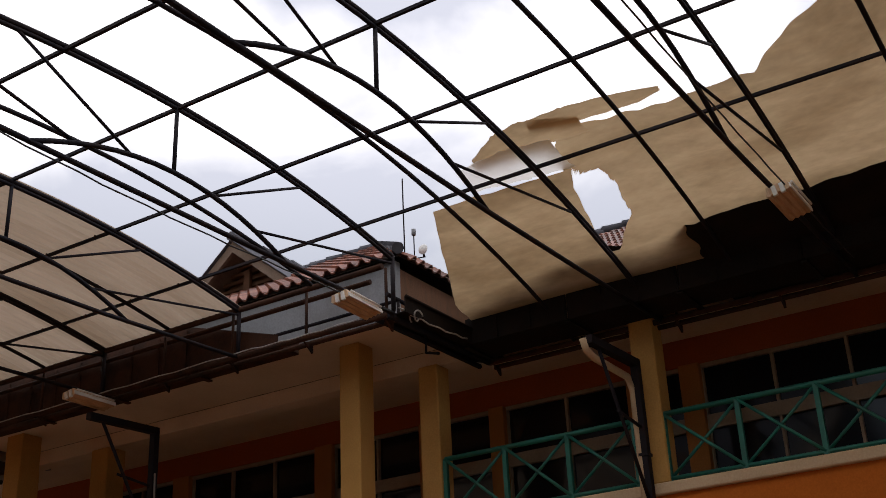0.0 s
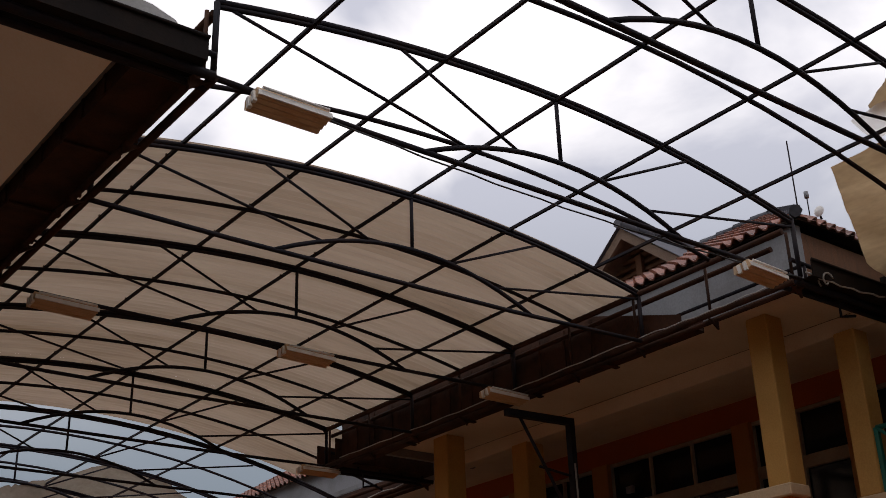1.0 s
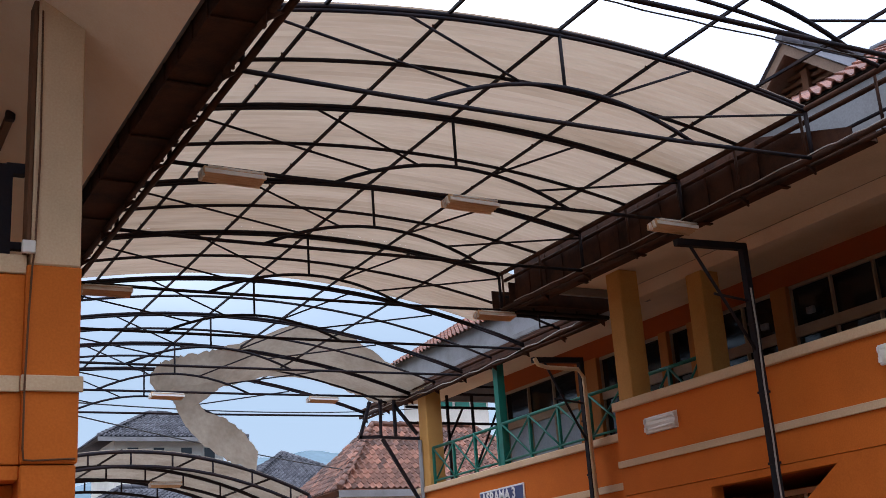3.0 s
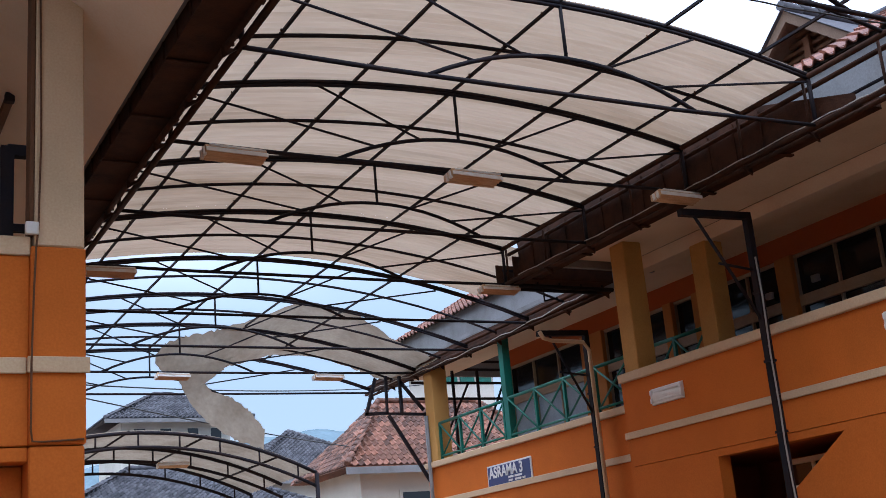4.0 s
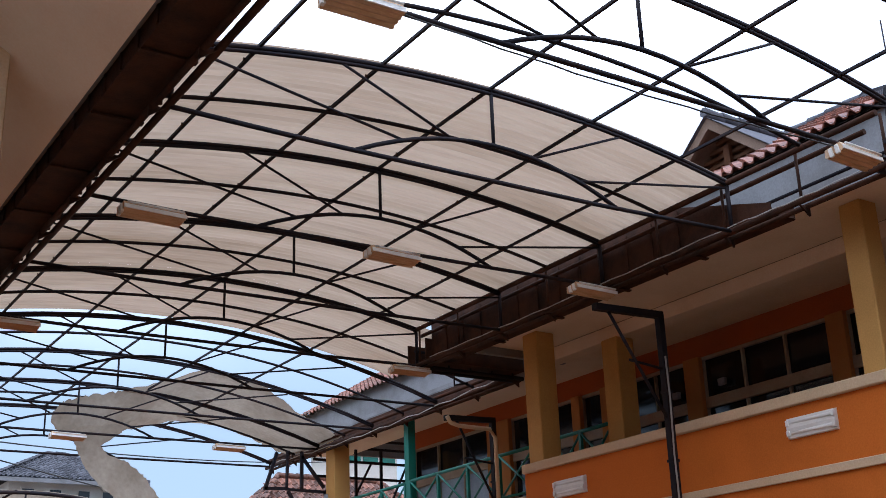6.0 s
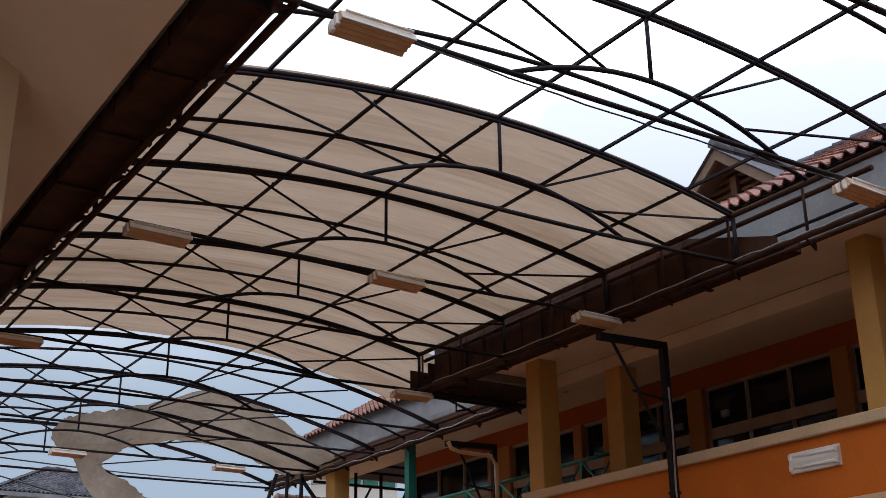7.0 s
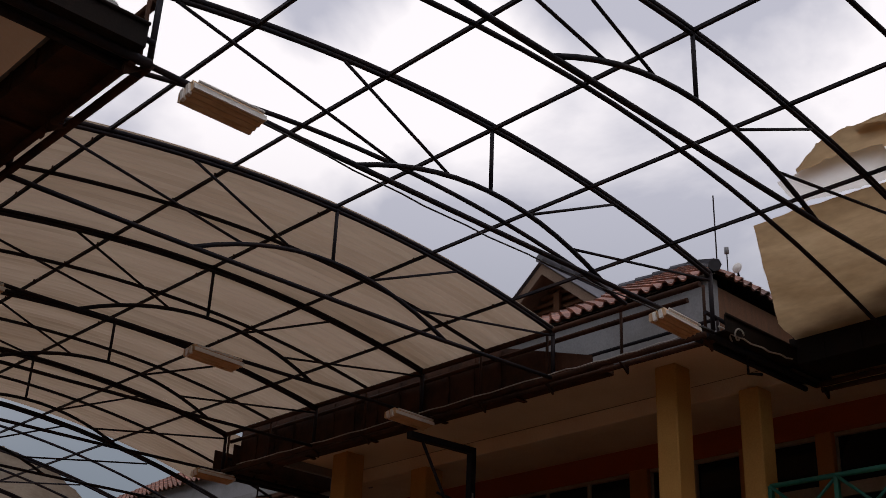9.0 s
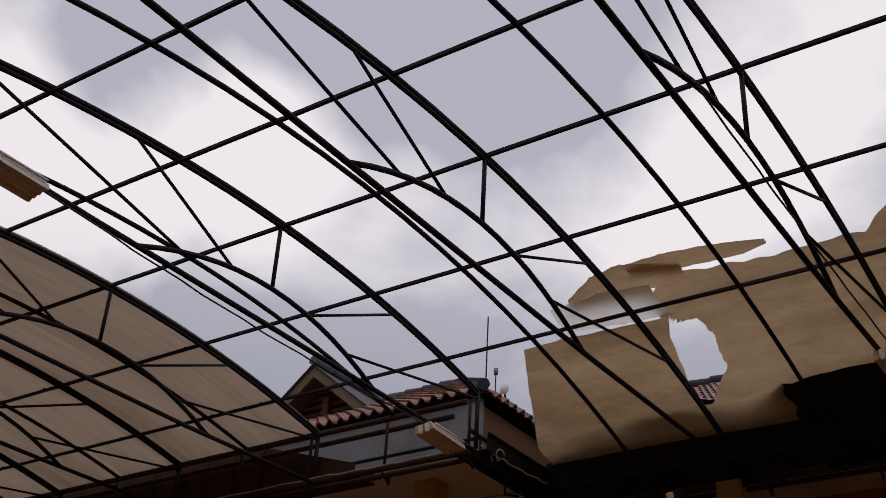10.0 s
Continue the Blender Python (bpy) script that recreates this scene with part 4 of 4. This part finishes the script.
# ---- the sign ----
sign = thing("name_sign", "dark blue enamel sign with white lettering on the orange wall", "sign", at=(XG - 0.03, 18.55, 3.478))
sign.matrix_basis = Matrix.Translation((XG - 0.03, 18.55, 3.478)) @ Matrix(((0, 0, -1, 0), (-1, 0, 0, 0), (0, 1, 0, 0), (0, 0, 0, 1)))
box("panel", (-0.78, -0.20, -0.028), (0.78, 0.20, -0.004), SIGNWHITE, sign, "white border")
box("face", (-0.745, -0.168, -0.004), (0.745, 0.168, 0.002), SIGNBLUE, sign, bevel=0)
tc = bpy.data.curves.new("lettering", "FONT")
tc.body, tc.size, tc.extrude, tc.align_x = "ASRAMA 3", 0.235, 0.002, "LEFT"
tc.offset = 0.007
tc.materials.append(SIGNWHITE)
txt = new("lettering", tc)
txt.parent = sign
txt.location = (-0.69, -0.03, 0.006)
txt.scale = (1.10, 1.15, 1.0)
for k, (a, b, z) in enumerate(((-0.02, 0.16, -0.075), (0.2, 0.45, -0.075), (-0.02, 0.12, -0.135), (0.2, 0.42, -0.135), (0.46, 0.56, -0.135))):
    box("bar", (a, z - 0.018, 0.0025), (b, z + 0.018, 0.005), SIGNWHITE, sign, bevel=0)

# ---- torn sheets ----
def lookup(v, table):
    ks, vs = zip(*table)
    return float(np.interp(v, ks, vs))


def torn_near():
    """Sheeting left over the widened canopy: ragged upper edge, a hole, its free rim lifted by the wind."""
    # full-width stretch behind y = -1.6 is unseen, added to cut sky light
    rim = [(-7.6, -0.35), (-1.6, -0.35), (-0.7, 6.4), (0.0, 7.1), (0.6, 7.5), (1.22, 7.9), (1.65, 8.18), (1.93, 8.44), (2.97, 8.44), (3.56, 8.37), (3.80, 8.46), (3.87, 8.55), (3.96, 8.93), (4.9, 8.86), (5.4, 8.88)]
    hole = [(9.0, 3.68), (9.19, 3.61), (9.4, 3.63), (9.76, 3.69), (10.27, 4.05)]
    vs, fs, cut = [], [], set()
    ny, nx = 480, 90
    for j in range(ny + 1):
        for i in range(nx + 1):
            f = i / nx
            y = -7.6 + (min(5.40 + 1.2 * f, 6.12) + 7.6) * j / ny
            xu = lookup(y, rim) + 0.035 * noise.noise(Vector((y * 5, 0, 7)))
            x = xu + (11.42 - xu) * f
            lo, hi = lookup(x, hole) + 0.04 * noise.noise(Vector((x * 7, 0, 0))), 3.965 + 0.19 * (x - 9.06)
            if 9.05 < x < 10.25 and lo < y < hi:
                if y - lo < 0.03:
                    y = lo
                elif hi - y < 0.03:
                    y = hi
                elif x - 9.05 < 0.03:
                    x = 9.05
                else:
                    cut.add(len(vs))
            k = 0.055 * max(0.0, (9.2 - max(x, 7.2)) / 1.6) ** 1.5 + 0.010 * math.sin(2.1 * y + 1) * max(0, (9.6 - max(x, 7.2)))
            z = arch_z(x) + 0.085 + 0.03 * noise.noise(Vector((x * 0.9, y * 0.6, 3))) + 0.012 * math.sin(x * 19)
            p = Vector((x, y, z))
            vs.append(p + Vector((8.4, 2.5, 5.2)) * k)
    for j in range(ny):
        for i in range(nx):
            q = j * (nx + 1) + i
            face = (q, q + 1, q + nx + 2, q + nx + 1)
            if not cut.intersection(face):
                fs.append(face)
    ob = finish("torn_roof_sheet", vs, fs, SHEET_LONG, smooth=True)
    return tagged(ob, "torn beige sheet with a ragged hole drooping over the eave", "roof sheet", "torn sheets")


def eave_shade_sheet():
    """Opaque dark sheet added over the eave to make the shade on the torn ones."""
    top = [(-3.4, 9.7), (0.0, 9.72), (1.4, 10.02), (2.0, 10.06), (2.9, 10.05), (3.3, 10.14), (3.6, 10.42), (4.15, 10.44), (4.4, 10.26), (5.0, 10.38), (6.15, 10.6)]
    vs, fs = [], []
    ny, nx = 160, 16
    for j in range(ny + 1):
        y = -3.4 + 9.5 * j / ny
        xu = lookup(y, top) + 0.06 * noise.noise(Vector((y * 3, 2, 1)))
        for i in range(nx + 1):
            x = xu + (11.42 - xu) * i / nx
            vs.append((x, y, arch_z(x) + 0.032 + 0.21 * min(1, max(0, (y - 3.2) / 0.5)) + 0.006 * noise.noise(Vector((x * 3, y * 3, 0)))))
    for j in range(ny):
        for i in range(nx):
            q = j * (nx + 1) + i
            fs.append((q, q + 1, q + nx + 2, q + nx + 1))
    return tagged(finish("shade_sheet", vs, fs, SHADE_BLACK, smooth=True), "dark sheet added along the eave for the shade on the torn sheeting", "roof sheet", "torn sheets")


def ribbon(sections, name, label, mat, per=8, wave=0.01, parent=None):
    """A bent strip through sections of centre and half-width vector."""
    vs, fs = [], []
    n, w = len(sections), 14
    rows = []
    for i in range((n - 1) * per + 1):
        t = i / per
        a = min(int(t), n - 2)
        f = t - a
        f = f * f * (3 - 2 * f)
        c = Vector(sections[a][0]).lerp(Vector(sections[a + 1][0]), f)
        h = Vector(sections[a][1]).lerp(Vector(sections[a + 1][1]), f)
        for j in range(w + 1):
            u = 2 * j / w - 1
            rag = 1 + 0.05 * math.sin(i * 1.9) * abs(u) + 0.03 * math.sin(i * 4.3 + 2)
            vs.append(c + h * u * rag + Vector((0, 0, 0.04 * u * u + wave * math.sin(9 * u))))
    for i in range((n - 1) * per):
        for j in range(w):
            q = i * (w + 1) + j
            fs.append((q, q + 1, q + w + 2, q + w + 1))
    if parent:
        return finish(name, vs, fs, mat, parent, label, smooth=True)
    return tagged(finish(name, vs, fs, mat, smooth=True), label, "roof sheet", "torn sheets")


torn_near()
eave_shade_sheet()
# fold drawn with the paler, sky-lit copy of the sheet
ribbon([((8.66, 4.86, 6.70), (0.19, 0.0, -0.03)), ((8.66, 4.3, 6.70), (0.28, 0, -0.03)), ((8.70, 3.84, 6.69), (0.26, 0, -0.03))],
       "torn_roof_sheet", "fold of torn sheet lapped over a purlin, paled for sky light", SHEET_LIT, wave=0.004)
ribbon([((8.50, 4.66, 6.77), (0.05, 0.0, -0.01)), ((8.38, 4.30, 6.79), (0.17, 0, -0.02)), ((8.36, 4.0, 6.80), (0.21, 0, -0.02)), ((8.44, 3.75, 6.79), (0.20, 0, -0.02)), ((8.46, 3.5, 6.78), (0.14, 0, -0.02))],
       "torn_roof_sheet", "loose grey-tan lobe of torn sheet above a purlin", SHEET_LONG, wave=0.004)
ribbon([((8.26, 3.95, 6.83), (0.05, 0.0, -0.01)), ((8.31, 3.6, 6.82), (0.12, 0, -0.02)), ((8.34, 3.2, 6.81), (0.11, 0, -0.02)), ((8.36, 2.94, 6.80), (0.08, 0, -0.02)), ((8.34, 2.72, 6.80), (0.02, 0, 0))],
       "torn_roof_sheet", "ragged tan flap at the rim of the torn sheet", SHEET_LONG, wave=0.004)
strip = ribbon([((11.2, 22.0, 6.0), (0, 1.2, 0)), ((10.5, 22.0, 6.26), (0, 1.1, -0.05)), ((9.6, 22.0, 6.70), (0, 1.05, -0.2)), ((8.5, 22.0, 6.85), (0, 1.0, -0.34)), ((7.6, 22.0, 6.55), (0, 0.6, -0.33)),
        ((6.9, 22.0, 6.34), (0, 0.3, -0.36)), ((6.35, 22.0, 6.24), (0, 0.15, -0.37)), ((5.98, 22.0, 6.20), (0, 0.1, -0.28)), ((5.80, 22.0, 6.18), (0, 0.02, -0.08))],
       "torn_roof_sheet", "long strip of torn sheet hanging over the canopy's end", RAG, 9)
ribbon([((6.75, 21.9, 6.12), (0.55, 0.0, 0.10)), ((6.62, 21.9, 5.90), (0.44, 0, 0.03)), ((6.50, 21.9, 5.64), (0.22, 0, 0.05)), ((6.66, 21.9, 5.40), (0.22, 0.05, 0.14)), ((7.0, 21.9, 5.18), (0.24, 0.05, 0.26)),
        ((7.45, 21.95, 4.90), (0.17, 0.1, 0.31)), ((7.9, 22.0, 4.62), (0.06, 0.1, 0.20))],
       "tail", "twisted tan tail dangling below the canopy", RAG, 9, parent=strip)

# ---- beyond the passage ----
far = thing("low_canopy", "lower arched steel canopy with beige sheeting beyond the passage", "canopy")


def low_arch(x, y):
    return 6.03 - 0.052 * (x - 7.5) ** 2


for k, y in enumerate((30.0, 32.7, 35.4)):
    pts = [(1.6 + 10.6 * i / 20, y, low_arch(1.6 + 10.6 * i / 20, y)) for i in range(21)]
    tube("upper_arch", pts, 0.05, STEEL, far, sides=6)
    tube("lower_arch", [(p[0], p[1], p[2] - 0.36) for p in pts], 0.045, STEEL, far, sides=6)
    for i in range(1, 20, 2):
        tube("web_post", [pts[i], (pts[i][0], y, pts[i][2] - 0.36)], 0.025, STEEL, far, sides=6)
for x in (3.0, 5.0, 7.2, 9.2, 11.2):
    tube("purlin", [(x, 30, low_arch(x, 30) + 0.04), (x, 35.6, low_arch(x, 30) + 0.04)], 0.03, STEEL, far, sides=6)
for x in (1.6, 12.2):
    for y in (30.0, 35.4):
        tube("post", [(x, y, 0), (x, y, low_arch(x, y))], 0.06, STEEL, far, sides=8)
nx, ny = 30, 60
vs = [(1.6 + 10.6 * i / nx, 30.0 + 5.6 * j / ny, low_arch(1.6 + 10.6 * i / nx, 30) + 0.06 + 0.02 * math.sin(j * 2.1)) for j in range(ny + 1) for i in range(nx + 1)]
fs = [(j * (nx + 1) + i, j * (nx + 1) + i + 1, (j + 1) * (nx + 1) + i + 1, (j + 1) * (nx + 1) + i) for j in range(ny) for i in range(nx)]
finish("sheeting", vs, fs, RAG, far, "beige corrugated sheeting", smooth=True)
batten_lamp(8.3, 31.5, "yellowed batten lamp under the lower canopy", 5.40).scale = (1.15, 1.1, 1.1)


def hip_house(name, x0, x1, y0, y1, ze, zr, wall_mat, tile_mat, label, windows=(), inset=0.5, w=0.3, singles=0, base=0.0):
    """A house with plastered walls, windows and a hipped tile roof."""
    ob = thing(name, label, "house", "houses beyond the passage")
    body = box("wall", (x0 + inset, y0 + inset, base), (x1 - inset, y1 - inset, ze), wall_mat, ob, bevel=0)
    run = (y1 - y0) / 2
    xa, xb = x0 + run * 0.95, x1 - run * 0.95
    if xa > xb:
        xa = xb = (x0 + x1) / 2
    ym = (y0 + y1) / 2
    finish("roof_deck", [(x0, y0, ze), (x1, y0, ze), (x1, y1, ze), (x0, y1, ze), (xa, ym, zr), (xb, ym, zr)],
           [(0, 1, 5, 4), (1, 2, 5), (2, 3, 4, 5), (3, 0, 4)], tile_mat, ob)
    rise = zr - ze
    v = Vector((0, run, rise)).normalized()
    tile_slope(ob, (x0, y0, ze + 0.03), (1, 0, 0), v, x1 - x0, math.hypot(run, rise) - 0.1, tile_mat, singles,
               lambda p: x0 + (xa - x0) * (p.y - y0) / run - w < p.x < x1 - (x1 - xb) * (p.y - y0) / run, w, w * 1.2)
    v = Vector((xa - x0, 0, rise)).normalized()
    tile_slope(ob, (x0, y1, ze + 0.03), (0, -1, 0), v, y1 - y0, math.hypot(xa - x0, rise) - 0.1, tile_mat, 0,
               lambda p: abs(p.y - ym) < run * (1 - (p.x - x0) / (xa - x0)), w, w * 1.2)
    for a in ((x0, y0), (x1, y0)):
        ridge_caps(ob, (a[0], a[1], ze + 0.06), (xa if a[0] == x0 else xb, ym, zr + 0.05), tile_mat, w * 0.45, w * 1.6)
    if xb > xa + 0.2:
        ridge_caps(ob, (xa, ym, zr + 0.05), (xb, ym, zr + 0.05), tile_mat, w * 0.45, w * 1.6)
    box("eave_board", (x0 - 0.02, y0 - 0.04, ze - 0.2), (x1 + 0.02, y0 + 0.02, ze - 0.005), FASCIA, ob, bevel=0)
    for wx, wz, ww, wh in windows:
        f = box("window", (wx, y0 + inset - 0.05, wz), (wx + ww, y0 + inset + 0.02, wz + wh), WHITE, ob, bevel=0)
        box("pane", (wx + 0.08, y0 + inset - 0.07, wz + 0.08), (wx + ww - 0.08, y0 + inset - 0.052, wz + wh - 0.08), GLASS, f, bevel=0)
    return ob


REDTILE = surface("orange_red_roof_tile", (0.225, 0.10, 0.064), 0.6, 0, (0.06, 0.045, 0.042), 0.95, 1.6, 20, 0.3, vary=0.6)
hip_house("red_roof_house", 13.3, 21.0, 30.5, 35.0, 5.06, 7.25, WHITE, REDTILE, "low house with a red clay tile hip roof and pale walls",
          [(15.2, 3.5, 1.3, 0.95), (18.0, 3.3, 1.4, 1.2)], 0.7, 0.19, 300)
lantern = thing("roof_lantern", "small pale tower with green windows behind the red tile roof", "roof tower")
box("wall", (18.9, 35.06, 0), (21.0, 37.4, 8.9), WHITE, lantern)
for x in (19.0, 19.67, 20.34):
    box("pane", (x, 35.0, 8.30), (x + 0.55, 35.05, 8.72), GREEN, lantern, bevel=0)
box("roof", (18.5, 34.6, 8.9), (21.4, 37.8, 9.04), FASCIA, lantern, bevel=0.05)
hip_house("grey_roof_house", 12.75, 20.3, 58.0, 65.0, 10.95, 12.75, WHITE, GREYTILE, "tall pale house with a dark grey tile hip roof",
          [(14.3, 9.55, 0.7, 1.1), (15.6, 9.55, 0.7, 1.1), (17.0, 9.55, 0.7, 1.1), (18.2, 9.55, 0.7, 1.1)], 1.0, 0.22)
hip_house("grey_roof_house", 3.5, 10.8, 59.0, 67.0, 8.3, 10.9, WHITE, GREYTILE, "pale house with a dark grey tile roof", [(7.5, 6.0, 1.2, 1.4)], 0.8, 0.24)
hip_house("grey_roof_house", 16.4, 25.5, 50.0, 60.0, 6.9, 9.7, WHITE, GREYTILE, "low pale house with a dark grey tile roof", [(20.0, 4.6, 1.6, 1.4)], 0.8, 0.22)
hip_house("grey_roof_house", 7.0, 19.0, 44.0, 54.0, 4.9, 7.4, WHITE, GREYTILE, "low pale house with a grey tile roof behind the canopy",
          [(9.0, 2.4, 3.0, 1.6), (13.0, 2.4, 3.0, 1.6)], 0.8, 0.22)

# wooded hill on the horizon
vs, fs = [], []
nx, ny = 140, 10
for j in range(ny + 1):
    for i in range(nx + 1):
        x = -150 + 600 * i / nx
        crest = 57 + 8 * math.sin((x - 100) * 0.012) + 5 * noise.noise(Vector((x * 0.02, 0, 0)))
        bump = 2.6 * noise.noise(Vector((x * 0.16, j * 0.9, 1))) + 1.6 * noise.noise(Vector((x * 0.5, j * 1.7, 2)))
        vs.append((x, 300 + 22 * j + 6 * noise.noise(Vector((x * 0.05, j, 5))), crest * math.sin(min(1, j / 6) * math.pi / 2) + bump * (j > 0)))
for j in range(ny):
    for i in range(nx):
        q = j * (nx + 1) + i
        fs.append((q, q + 1, q + nx + 2, q + nx + 1))
tagged(finish("backdrop_hill", vs, fs, HILL, smooth=True), "hazy blue-green wooded hill on the horizon", "hill", kind="structure")
for a, b, d in (((1.8, 21.95, 6.1), (14.2, 31.7, 5.75), 0.12), ((1.8, 21.9, 5.9), (19.0, 34.9, 8.3), 0.3)):
    tube_thing("overhead_wire", sag(a, b, d, 24), 0.016, CABLE, "thin black overhead wire strung beyond the passage", "wire", "overhead wires", sides=5)

slab("wall_behind", (-4.2, -8.2, 0), (18, -8, 5.5), WHITE, "plain wall closing the passage behind")
